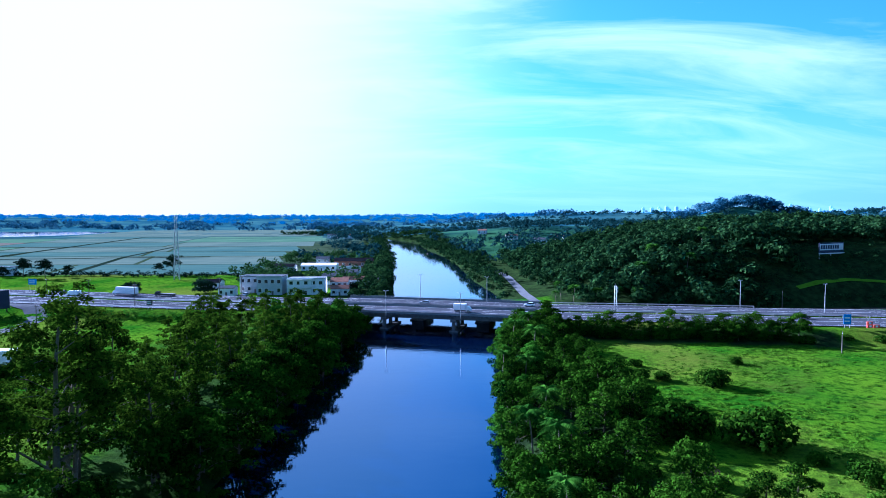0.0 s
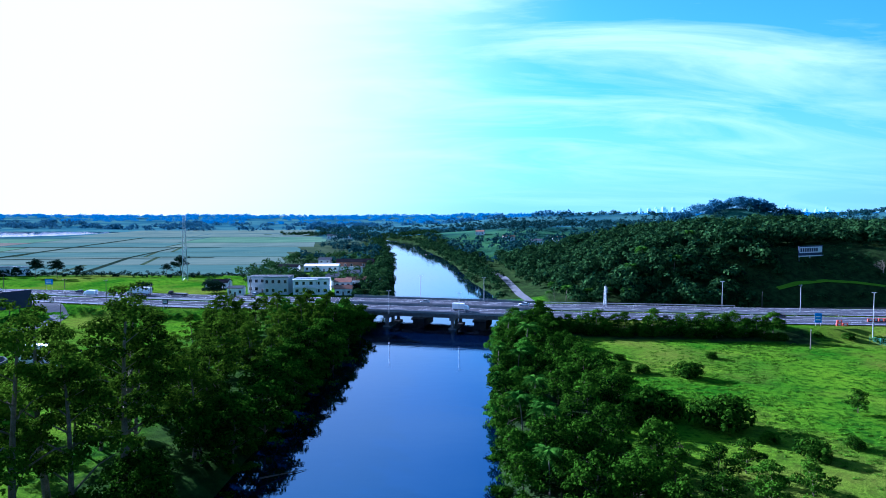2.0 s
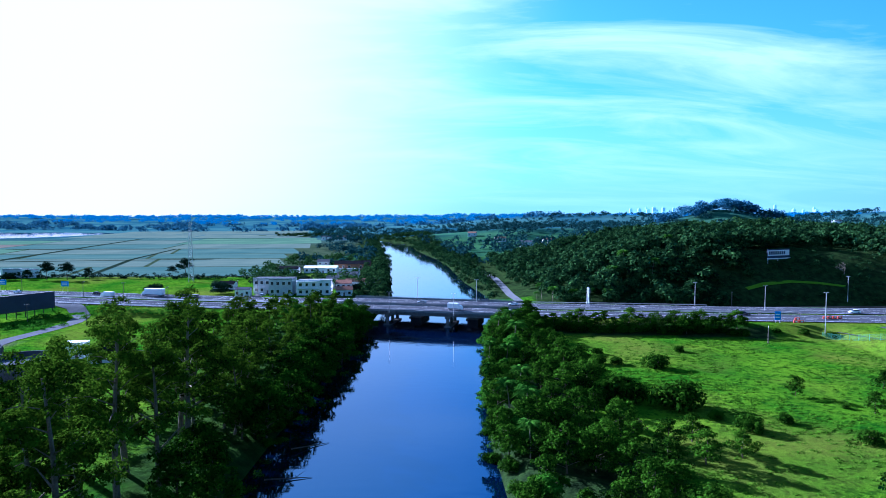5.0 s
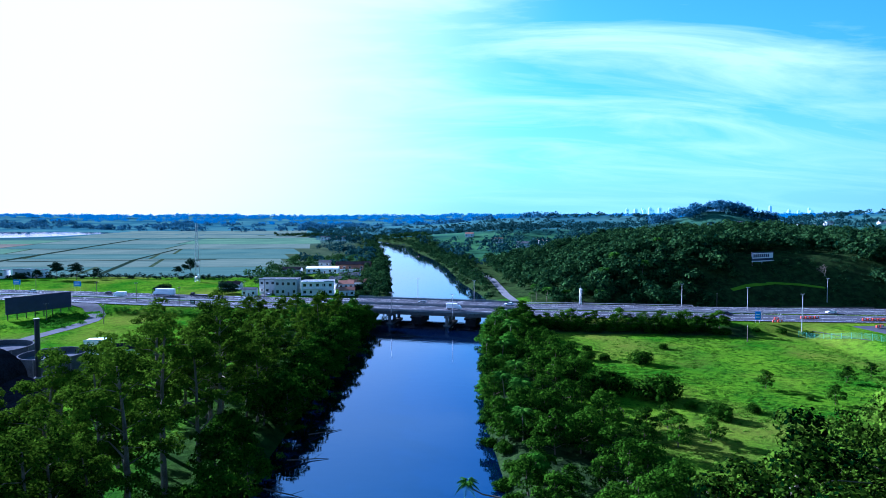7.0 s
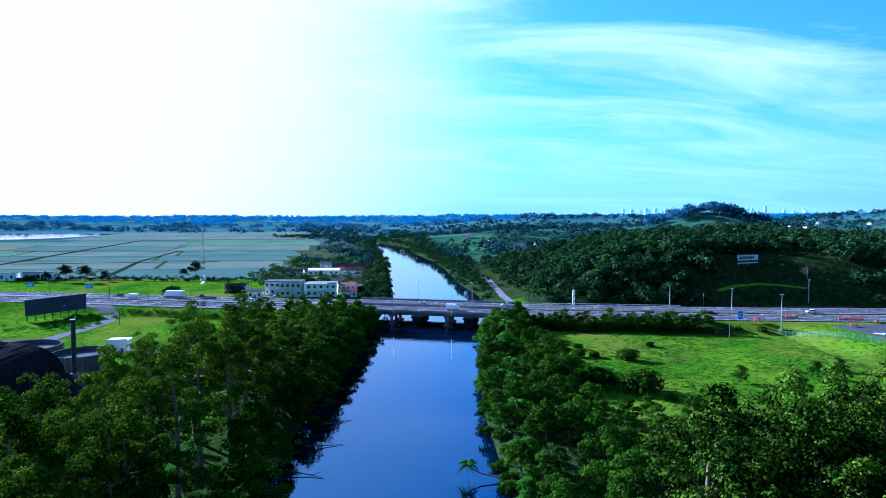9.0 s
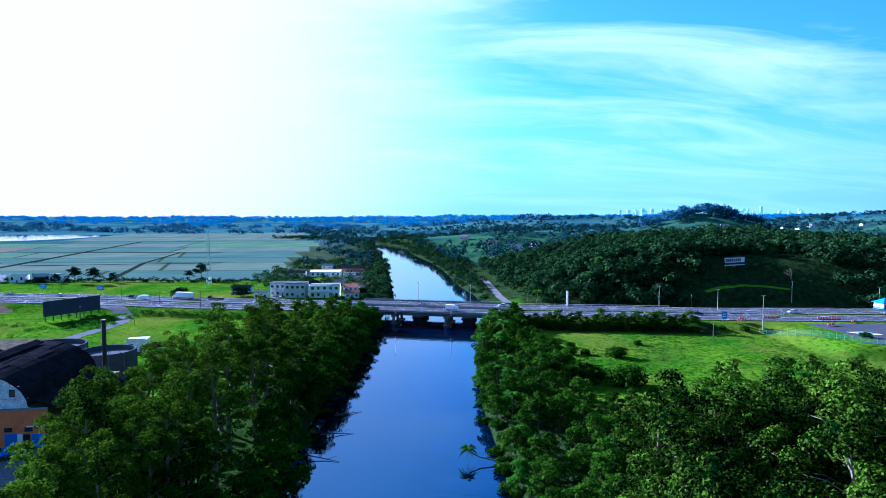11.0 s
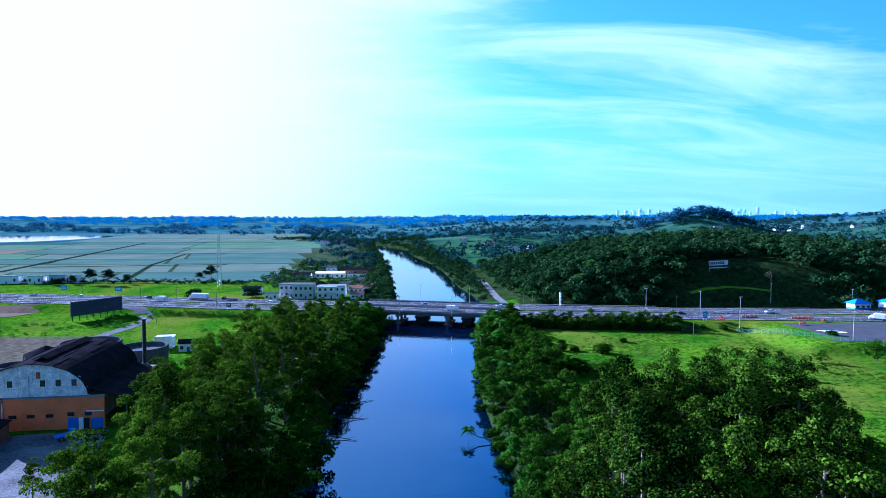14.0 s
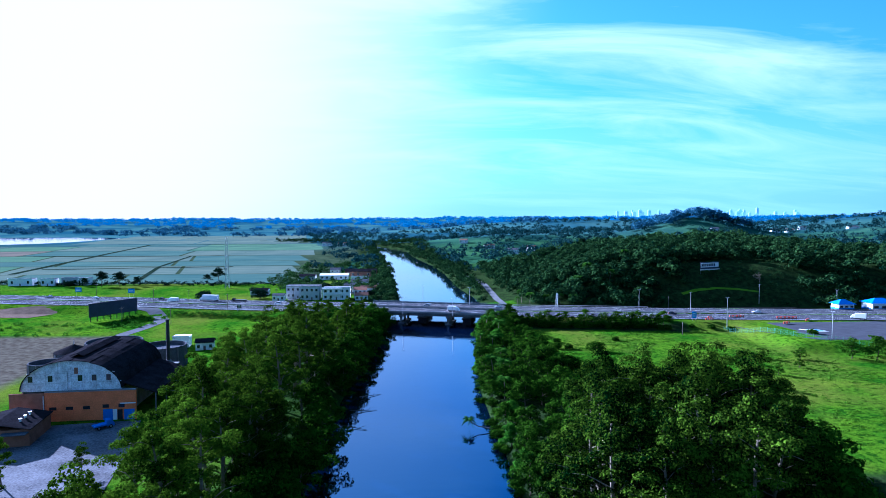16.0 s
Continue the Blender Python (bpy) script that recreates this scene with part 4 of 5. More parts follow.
for line, w in (([(-432, 301), (-505, 600), (-594, 972)], 7.0), ([(-261, 206), (-319, 389)], 5.0), ([(-436, 357), (-330, 375), (-232, 389)], 5.0), ([(-597, 595), (-450, 592), (-301, 595)], 5.5), ([(-319, 389), (-360, 595)], 3.5), ([(-594, 972), (-420, 1000), (-330, 985)], 8.0)):
    track("trim", line, w, M_DITCH, "dark overgrown ditch between rice fields", 0.40)
patch("yard", [((-122, -172), (-82, -164)), ((-118, -186), (-74, -188)), ((-112, -205), (-68, -212)), ((-112, -228), (-66, -226))], M_YARD, "worn pale concrete works yard", 0.12)
patch("gravel_lot", [((-300, 44), (-230, 46)), ((-295, 34), (-225, 34)), ((-290, 22), (-234, 20))], M_SOIL, "bare reddish gravel lot", 0.12)
patch("parking_apron", [((156, -34), (300, -30)), ((160, -58), (300, -58)), ((172, -76), (300, -86))], M_ASPHALT, "dark asphalt parking apron", 0.12)
patch("forecourt", [((140, 24), (300, 14)), ((140, 19), (300, 8))], M_PALE_ROAD, "pale dusty forecourt beside the highway", 0.14)
patch("cut_bank", [((118, 32), (225, 27)), ((122, 25), (225, 20))], M_SOIL, "bare red earth at the foot of the hill", 0.12)
patch("grass_strip", [((160, 41.5), (161, 40)), ((170, 44), (171, 41.5)), ((184, 45), (184, 42.5)), ((198, 43.5), (197, 41.5)), ((210, 41), (209, 40))], plain("lit_grass", (0.085, 0.17, 0.006), 0.95, scale=0.2, fine=2), "bright grass terrace on the slope", 0.1)
patch("sandy_lot", [((-44, 214), (-34, 214)), ((-45, 186), (-35, 186))], M_PALE_ROAD, "bare sandy lot", 0.12)

# tussocks in the pasture
trng = np.random.default_rng(33)
clumps_v, clumps_f, nb = [], [], 0
for _ in range(8200):
    x, y = trng.uniform(40, 200), trng.uniform(-190, -20)
    if cover_shade(x, y) > 0.5 or y > float(np.interp(x, R_X, R_Y)) - 30 or (x > 150 and y > -92) or trng.random() > 0.55 + 0.45 * math.sin(x * 0.09 + 2 * math.sin(y * 0.05)):
        continue
    z = float(land(x, y))
    s = trng.uniform(0.35, 0.95)
    v, f = leaves(trng, [(x, y, z + 0.1, s * 1.5, s * 0.8, s * 0.26)], 16, 0.34, up=0.9)
    clumps_v.append(v); clumps_f.append(f + nb); nb += len(v)
tagged(new("tussocks", fast_mesh("tussocks", np.concatenate(clumps_v), np.concatenate(clumps_f), leafy("tussock_leaf", (0.016, 0.066, 0.002), (0.090, 0.185, 0.005), 0.25))), "uneven tussocks of green grass in the pasture", "grass", kind="stuff")


# ---------- buildings ----------
def gable(bm, x0, y0, x1, y1, z, rise, over=0.4, along="x", thick=0.18):
    """A pitched roof slab over a rectangle."""
    if along == "x":
        ym = (y0 + y1) / 2
        sec = [(y0 - over, z - 0.1), (ym, z + rise), (y1 + over, z - 0.1), (y1 + over, z - 0.1 + thick), (ym, z + rise + thick), (y0 - over, z - 0.1 + thick)]
        rings = [[bm.verts.new((x, s[0], s[1])) for s in sec] for x in (x0 - over, x1 + over)]
    else:
        xm = (x0 + x1) / 2
        sec = [(x0 - over, z - 0.1), (xm, z + rise), (x1 + over, z - 0.1), (x1 + over, z - 0.1 + thick), (xm, z + rise + thick), (x0 - over, z - 0.1 + thick)]
        rings = [[bm.verts.new((s[0], y, s[1])) for s in sec] for y in (y0 - over, y1 + over)]
    for k in range(6):
        bm.faces.new((rings[0][k], rings[0][(k + 1) % 6], rings[1][(k + 1) % 6], rings[1][k]))
    for r in rings:
        bm.faces.new((r[0], r[1], r[4], r[5])); bm.faces.new((r[1], r[2], r[3], r[4]))
    return bm


def window(root, x, y, z, w, h, frame_mat=None):
    """A recessed pane with frame and sill in a wall that faces -y."""
    fr = part("window", box(x - w / 2 - 0.1, y - 0.06, z - 0.1, x + w / 2 + 0.1, y + 0.02, z + h + 0.1), frame_mat or M_WHITE, root)
    part("pane", box(x - w / 2, y - 0.075, z, x + w / 2, y - 0.055, z + h), M_GLASS, fr)
    part("sill", box(x - w / 2 - 0.15, y - 0.16, z - 0.18, x + w / 2 + 0.15, y - 0.06, z - 0.1), M_CONCRETE, fr)
    return fr


def house(x, y, w, d, h, rz, wall_mat, roof_mat, label, roof="gable", floors=1, rise=1.6, wins=3, group="village houses", balcony=False):
    root = empty("house", pose(x, y, float(land(x, y)), 0, 0, rz), label, "house", group)
    bm = bmesh.new()
    add_box(bm, -w / 2, -d / 2, -1.5, w / 2, d / 2, h)
    if roof == "gable":
        for sx in (-1, 1):
            vs = [bm.verts.new((sx * w / 2, -d / 2, h)), bm.verts.new((sx * w / 2, d / 2, h)), bm.verts.new((sx * w / 2, 0, h + rise))]
            bm.faces.new(vs)
    part("wall", bm, wall_mat, root)
    if roof == "gable":
        part("roof", gable(bmesh.new(), -w / 2, -d / 2, w / 2, d / 2, h, rise), roof_mat, root)
    else:
        rf = part("roof", box(-w / 2 - 0.15, -d / 2 - 0.15, h, w / 2 + 0.15, d / 2 + 0.15, h + 0.25), roof_mat, root)
        part("parapet", box(-w / 2 - 0.15, -d / 2 - 0.18, h + 0.25, w / 2 + 0.15, -d / 2 + 0.05, h + 0.8), wall_mat, rf)
    fh = h / floors
    for fl in range(floors):
        for k in range(wins):
            wx = -w / 2 + w * (k + 0.5) / wins
            if fl == 0 and k == wins // 2:
                dr = part("door", box(wx - 0.5, -d / 2 - 0.07, -0.2, wx + 0.5, -d / 2 + 0.02, 2.0), M_WOODPOLE, root)
                part("door_handle", box(wx + 0.3, -d / 2 - 0.14, 0.9, wx + 0.36, -d / 2 - 0.07, 1.05), M_STEEL, dr)
            else:
                window(root, wx, -d / 2, fl * fh + fh * 0.32, min(1.7, w / wins * 0.5), fh * 0.40)
    if balcony:
        bl = part("balcony", box(-w / 2, -d / 2 - 1.8, fh - 0.15, w * 0.2, -d / 2 - 0.1, fh + 0.1), M_WHITE, root, "white balcony slab")
        for k in range(10):
            bx = -w / 2 + 0.1 + k * (w * 0.7 - 0.2) / 9
            part("baluster", box(bx - 0.06, -d / 2 - 1.78, fh + 0.1, bx + 0.06, -d / 2 - 1.68, fh + 0.95), M_WHITE, bl)
        part("rail", box(-w / 2, -d / 2 - 1.82, fh + 0.95, w * 0.2, -d / 2 - 1.62, fh + 1.05), M_WHITE, bl)
        for bx in (-w / 2 + 0.2, -w * 0.15, w * 0.2 - 0.2):
            part("post", box(bx - 0.15, -d / 2 - 1.8, -0.5, bx + 0.15, -d / 2 - 1.5, fh - 0.15), M_WHITE, root)
            part("post", box(bx - 0.15, -d / 2 - 1.8, fh + 1.05, bx + 0.15, -d / 2 - 1.5, h), M_WHITE, root)
        part("canopy", box(-w / 2 - 0.2, -d / 2 - 2.0, h, w * 0.2 + 0.2, -d / 2 - 0.2, h + 0.22), M_WHITE, root, "flat white canopy")
    return root


house(-65, 97, 19, 11, 8.2, 4, M_WHITE, M_CONCRETE, "white two-storey house with balcony and flat roof", "flat", 2, wins=5, balcony=True)
house(-49, 104, 9, 10, 6.0, 4, M_WHITE, M_CLAY, "white two-storey house with a clay tile roof", "gable", 2, wins=3)
house(-83.5, 97, 13, 14, 9.2, 2, M_GREYWALL, M_ROOFGREY, "tall pale grey commercial building with flat roof", "flat", 2, wins=4)
house(-95, 104, 13, 12, 8.6, 2, M_GREYWALL, M_ROOFGREY, "long pale blue-grey shop building with flat roof", "flat", 2, wins=4)
house(-104, 88, 8, 6, 4.0, 2, M_WHITE, M_ROOFGREY, "low white roadside building", "gable", 1, 1.0, wins=3)
house(-47, 92, 9, 7, 3.4, 6, M_OLDWHITE, M_CLAY, "low cottage with a brown tile roof", "gable", 1, wins=3)
house(-60, 138, 11, 9, 5.2, 8, M_WHITE, M_ROOFGREY, "white house with a grey hipped roof", "gable", 1, wins=3)
house(-46, 132, 12, 9, 4.0, 0, M_OLDWHITE, M_CLAY, "long low house with a brown roof", "gable", 1, wins=4)
house(-88, 236, 26, 12, 4.2, 2, M_WHITE, M_WHITE, "long white shed with a white roof", "gable", 1, 1.2, wins=6)
house(-112, 228, 15, 10, 4.0, 0, M_GREYWALL, M_TILE, "low grey house with a dark roof", "gable", 1, wins=4)
house(-66, 262, 30, 12, 5.2, 0, M_CLAY, M_TILE, "long brick barn with a dark roof", "gable", 1, 2.2, wins=6)
house(-92, 268, 10, 8, 6.5, 0, M_GREYWALL, M_ROOFGREY, "small pale two-storey house", "gable", 2, wins=2)
house(-62, 214, 16, 9, 4.5, 5, M_WHITE, M_ROOFGREY, "white terrace of village houses", "flat", 1, wins=5)
house(-58, 180, 14, 9, 3.8, 0, M_GREYWALL, M_ROOFGREY, "low pale house among trees", "gable", 1, wins=4)
house(-127, 124, 13, 8, 3.4, 0, M_OLDWHITE, M_TILE, "low dark-roofed shed beside the field", "gable", 1, wins=3)
house(-98.5, -68, 7.5, 5, 3.4, 12, M_WHITE, M_TILE, "small white house with a dark roof", "gable", 1, 1.3, wins=3)
house(-111, -62, 7, 6, 4.6, 10, M_WHITE, M_WHITE, "small plain white building", "flat", 1, wins=2)
for x, y, w, mt in ((-352, 197, 20, M_WHITE), (-328, 196, 11, M_WHITE), (-313, 203, 14, M_GREYWALL), (-300, 200, 9, M_WHITE)):
    house(x, y, w, 8, 6.0, 3, mt, M_ROOFGREY, "white roadside depot building", "flat", 1, wins=3, group="roadside depots")
vrng = np.random.default_rng(4)
for x, y in ((620, 900), (660, 930), (700, 880), (560, 1010), (745, 905), (800, 950), (330, 620), (300, 660), (360, 700), (255, 560), (120, 520), (150, 545), (175, 525), (205, 540), (95, 610), (60, 700), (-170, 860), (-205, 900), (520, 760), (860, 880), (430, 330), (470, 360)):
    house(x, y, vrng.uniform(12, 22), vrng.uniform(9, 12), vrng.uniform(4, 6), vrng.uniform(-15, 15), M_WHITE if vrng.random() < 0.6 else M_OLDWHITE, M_CLAY if vrng.random() < 0.5 else M_ROOFGREY, "distant pale farmhouse in the valley", "gable", 1, 2.0, wins=3, group="farmhouses in the valley")


def works():
    """The old arched factory hall."""
    root = empty("factory", pose(-108.5, -164.5, 2.6, 0, 0, 6), "old factory hall with an arched roof and orange front", "factory")
    cx, hw, spring, apex, depth = 7.0, 13.6, 9.0, 17.4, 35.0
    arc = [(cx + hw * math.cos(a), spring + (apex - spring) * math.sin(a)) for a in np.linspace(math.pi, 0, 25)]
    # gable wall of stained sheets: separate panels between ribs
    for k in range(24):
        (xa, za), (xb, zb) = arc[k], arc[k + 1]
        for lo, hi in ((spring - 0.2, spring + 2.0), (spring + 2.05, spring + 4.8), (spring + 4.85, 99)):
            ta, tb = min(hi, za), min(hi, zb)
            if max(ta, tb) <= lo + 0.05:
                continue
            bm = bmesh.new()
            q = [(xa + 0.02, lo), (xb - 0.02, lo), (xb - 0.02, max(tb, lo)), (xa + 0.02, max(ta, lo))]
            fr = [bm.verts.new((p[0], 0.0 - 0.04 * (k % 2), p[1])) for p in q]
            bk = [bm.verts.new((p[0], 0.2, p[1])) for p in q]
            bm.faces.new(fr); bm.faces.new(bk[::-1])
            for i in range(4):
                bm.faces.new((fr[i], bk[i], bk[(i + 1) % 4], fr[(i + 1) % 4]))
            bmesh.ops.recalc_face_normals(bm, faces=bm.faces)
            part("sheet", bm, M_OLDWHITE, root)
    for x in (-4.5, 0.8, 8.8, 12.6, 16.5):
        part("window", box(x, -0.12, spring + 2.5, x + 1.2, -0.03, spring + 4.2), M_GLASS, root, "dark broken window")
    part("window", box(7.9, -0.13, spring + 4.6, 8.9, -0.03, spring + 6.4), M_CLAY, root, "pale tall gable window")
    part("drainpipe", tube([(6.0, -0.2, 8), (6.0, -0.2, 14.2)], [0.12, 0.12], 8), M_OLDWHITE, root)
    # arched roof in strips that overlap like sheets
    for k in range(24):
        (xa, za), (xb, zb) = arc[k], arc[k + 1]
        for s in range(4):
            y0, y1 = -0.6 + s * (depth + 0.6) / 4, -0.6 + (s + 1) * (depth + 0.6) / 4 + 0.15
            lift = 0.05 * ((k + s) % 3)
            bm = bmesh.new()
            vs = [bm.verts.new(p) for p in ((xa, y0, za + lift), (xb, y0, zb + lift), (xb, y1, zb + lift), (xa, y1, za + lift), (xa, y0, za + lift + 0.16), (xb, y0, zb + lift + 0.16), (xb, y1, zb + lift + 0.16), (xa, y1, za + lift + 0.16))]
            for f in ((0, 3, 2, 1), (4, 5, 6, 7), (0, 1, 5, 4), (1, 2, 6, 5), (2, 3, 7, 6), (3, 0, 4, 7)):
                bm.faces.new([vs[i] for i in f])
            part("roof_sheet", bm, M_TILE, root)
    part("ridge_vent", gable(bmesh.new(), cx - 1.6, 4, cx + 1.6, depth - 4, apex + 0.5, 0.7, 0.3, "y"), M_TILE, root, "dark raised ridge vent")
    part("back_wall", box(cx - hw + 0.3, depth - 0.4, 0, cx + hw - 0.3, depth, spring), M_CONC_DARK, root)
    for x in (cx - hw + 0.2, cx + hw - 0.5):
        part("side_wall", box(x, 0.3, -1, x + 0.3, depth - 0.5, spring), M_CONC_DARK, root)
    # orange front block
    part("front_wall", box(0.0, -0.7, -1, 24.6, 0.0, 8.8, 0.05), M_ORANGE, root, "orange rendered front wall")
    part("front_wall", box(-9.5, -0.5, -1, -0.1, 0.0, 8.4, 0.05), M_CLAY, root, "brown rendered wall")
    part("band", box(0.0, -0.78, 8.5, 24.65, -0.02, 8.85), M_CONCRETE, root, "grey concrete coping")
    part("band", box(20.2, -0.76, 4.6, 24.55, -0.7, 4.9), M_WHITE, root, "faded white stripe")
    for x in (1.2, 5.6, 10.2):
        part("window", box(x, -0.76, 3.4, x + 1.9, -0.68, 4.3), M_GLASS, root, "dark slot window")
    for x in (15.5, 19.8):
        part("window", box(x, -0.76, 3.6, x + 1.7, -0.68, 4.6), M_GLASS, root, "dark window")
    part("door", box(15.6, -0.82, -0.3, 18.2, -0.70, 3.2), M_BLUEPAINT, root, "faded blue metal door")
    part("door", box(18.3, -0.84, -0.3, 19.4, -0.70, 3.1), M_WHITE, root, "white door leaf")
    part("door", box(19.5, -0.80, -0.3, 20.9, -0.70, 3.0), M_GLASS, root, "dark glazed doorway")
    part("door", box(21.3, -0.82, -0.3, 24.2, -0.70, 3.0), M_BLUEPAINT, root, "faded blue metal door")
    part("pipe", tube([(-0.2, -0.9, -0.3), (-0.2, -0.9, 7.6)], [0.14, 0.14], 8), M_OLDWHITE, root)
    # lean-to on the river side
    bm = bmesh.new()
    vs = [bm.verts.new(p) for p in ((20.0, 2, 10.0), (29.5, 2, 6.6), (29.5, 33, 6.6), (20.0, 33, 10.0), (20.0, 2, 10.25), (29.5, 2, 6.85), (29.5, 33, 6.85), (20.0, 33, 10.25))]
    for f in ((0, 3, 2, 1), (4, 5, 6, 7), (0, 1, 5, 4), (1, 2, 6, 5), (2, 3, 7, 6), (3, 0, 4, 7)):
        bm.faces.new([vs[i] for i in f])
    part("lean_to_roof", bm, M_TILE, root, "dark sheet lean-to roof")
    for y in (2.5, 12, 22, 32):
        part("post", box(28.9, y - 0.15, -1, 29.2, y + 0.15, 6.6), M_CONC_DARK, root)
    part("rear_wall", box(20.8, 32.2, -1, 29.3, 32.6, 6.8), M_CONC_DARK, root)
    return root


works()


def annex():
    root = empty("workshop", pose(-110.5, -178, 2.6, 0, 0, 12), "low brown workshop with a sagging dark sheet roof", "workshop")
    part("wall", box(-8, -7, -1, 8, 7, 4.4), M_CLAY, root)
    part("roof", gable(bmesh.new(), -8, -7, 8, 7, 4.4, 1.7, 0.5, "y"), M_TILE, root)
    for y in (-3, 0, 3):
        part("roof_vent", tube([(4.5, y, 5.0), (4.5, y, 5.9), (4.5, y, 6.1)], [0.3, 0.3, 0.5], 8), M_WHITE, root)
    part("canopy", box(2, -9.5, 3.6, 8, -7, 3.8), M_ROOFGREY, root, "flat grey canopy")
    for x in (-5, 0):
        window(root, x, -7, 1.2, 1.2, 1.0)


annex()


def silo(x, y, r, h, label, cone=False):
    z = float(land(x, y))
    root = empty("tank", pose(x, y, z), label, "tank", "tanks behind the works")
    bm = bmesh.new()
    n = 28
    out = [[bm.verts.new((rr * math.cos(a), rr * math.sin(a), zz)) for a in np.linspace(0, 2 * math.pi, n, endpoint=False)] for rr, zz in ((r, -1), (r, h), (r - 0.35, h), (r - 0.35, h - 1.6))]
    for p, q in zip(out, out[1:]):
        for k in range(n):
            bm.faces.new((p[k], p[(k + 1) % n], q[(k + 1) % n], q[k]))
    part("shell", bm, M_ROOFGREY, root)
    if cone:
        bm = bmesh.new()
        top = bm.verts.new((0, 0, h + r * 0.42))
        base = [bm.verts.new(((r + 0.3) * math.cos(a), (r + 0.3) * math.sin(a), h + 0.05)) for a in np.linspace(0, 2 * math.pi, n, endpoint=False)]
        for k in range(n):
            bm.faces.new((base[k], base[(k + 1) % n], top))
        part("roof", bm, M_TILE, root)
        part("finial", tube([(0, 0, h + r * 0.36), (0, 0, h + r * 0.42 + 1.6)], [0.15, 0.1], 6), M_STEEL, root)
    else:
        bm = bmesh.new()
        bm.faces.new([bm.verts.new(((r - 0.36) * math.cos(a), (r - 0.36) * math.sin(a), h - 1.55)) for a in np.linspace(0, 2 * math.pi, n, endpoint=False)])
        part("floor", bm, M_ROOFGREY, root)
    for a in np.linspace(0, 2 * math.pi, 12, endpoint=False):
        part("rib", box(-0.12, -0.12, -1, 0.12, 0.12, h - 0.1), M_CONC_DARK, root).matrix_local = Matrix.Translation(((r + 0.1) * math.cos(a), (r + 0.1) * math.sin(a), 0)) @ Matrix.Rotation(a, 4, "Z")
    return root


silo(-127, -90, 10.5, 8.4, "wide round dark concrete tank")
silo(-104, -98, 8.7, 8.2, "round concrete tank open at the top")
silo(-134, -106, 6.5, 7.6, "round tank with a low conical roof", True)
silo(-116, -108, 6.5, 8.2, "round tank with a low conical roof", True)
silo(-136, -120, 5.5, 6.8, "small round open tank")


def chimney():
    root = empty("chimney", pose(-90, -126, 2.5), "slim black steel chimney on a boiler base", "chimney")
    part("flue", tube([(0, 0, 8.5), (0, 0, 23)], [0.62, 0.55], 14), M_DARKSTEEL, root)
    part("collar", tube([(0, 0, 22.6), (0, 0, 23.1)], [0.7, 0.7], 14), M_DARKSTEEL, root)
    part("boiler", tube([(0, 0, -1), (0, 0, 7.4), (0, 0, 8.8)], [2.0, 2.0, 0.8], 16), M_CONC_DARK, root, "weathered boiler drum")
    part("platform", box(-2.8, -2.8, 7.2, 2.8, 2.8, 7.4), M_CONCRETE, root)
    for sx in (-2.7, 2.7):
        for sy in (-2.7, 2.7):
            part("leg", box(sx - 0.12, sy - 0.12, -1, sx + 0.12, sy + 0.12, 7.2), M_DARKSTEEL, root)
            part("guy_wire", tube([(0, 0, 19), (sx * 2.2, sy * 2.2, 7)], [0.03, 0.03], 4), M_DARKSTEEL, root)


chimney()


# ---------- masts, signs, poles ----------
def lattice(x, y, top, w0, w1, label):
    z = float(land(x, y))
    h = top - z
    root = empty("lattice_tower", pose(x, y, z, 0, 0, 20), label, "tower")
    n = 14
    corner = lambda k, s: Vector((((-1, 1, 1, -1)[k]) * (w0 + (w1 - w0) * s) / 2, ((-1, -1, 1, 1)[k]) * (w0 + (w1 - w0) * s) / 2, h * s))
    for k in range(4):
        part("leg", tube([corner(k, 0) - Vector((0, 0, 0.5)), corner(k, 1)], [0.20, 0.12], 5), M_STEEL, root)
    for i in range(n):
        for k in range(4):
            a, b = i / n, (i + 1) / n
            part("brace", tube([corner(k, a), corner((k + 1) % 4, b)], [0.09, 0.09], 4), M_STEEL, root)
            part("brace", tube([corner(k, b), corner((k + 1) % 4, b)], [0.08, 0.08], 4), M_STEEL, root)
    for k in range(3):
        a = k * 2.1
        part("antenna", box(-0.15, -0.1, 0, 0.15, 0.1, 2.0, 0.03), M_WHITE, root).location = (1.1 * math.cos(a), 1.1 * math.sin(a), h - 2.2)
    part("lightning_rod", tube([(0, 0, h), (0, 0, h + 2)], [0.05, 0.02], 5), M_STEEL, root)


lattice(-165.7, 166.7, 44.5, 3.4, 1.1, "tall slender steel lattice radio tower")


def lamp_post(x, y, h, heading, label="tall grey street lamp post"):
    z = ROAD_Z - 0.3 if abs(y - float(np.interp(x, R_X, R_Y))) < 22 else float(land(x, y))
    root = empty("street_lamp", pose(x, y, z, 0, 0, heading), label, "street lamp", "street lamps")
    part("pole", tube([(0, 0, -0.3), (0, 0, h * 0.5), (0, 0, h)], [0.16, 0.13, 0.09], 8), M_STEEL, root)
    part("arm", tube([(-0.9, 0, h + 0.05), (0, 0, h), (0.9, 0, h + 0.05)], [0.05, 0.06, 0.05], 6), M_STEEL, root)
    for s in (-1, 1):
        part("lamp_head", box(s * 0.7 - 0.35, -0.14, h + 0.02, s * 0.7 + 0.35, 0.14, h + 0.16, 0.04), M_STEEL, root)


for x, y, h in ((126, 20, 11), (151, 6, 11), (153, -33, 15.4), (205, 32, 12), (247, 22, 12), (180, -74, 12), (-3, 46, 11), (26, 36, 11), (-14, 5, 9), (14, -2, 9)):
    lamp_post(x, y, h, 15)


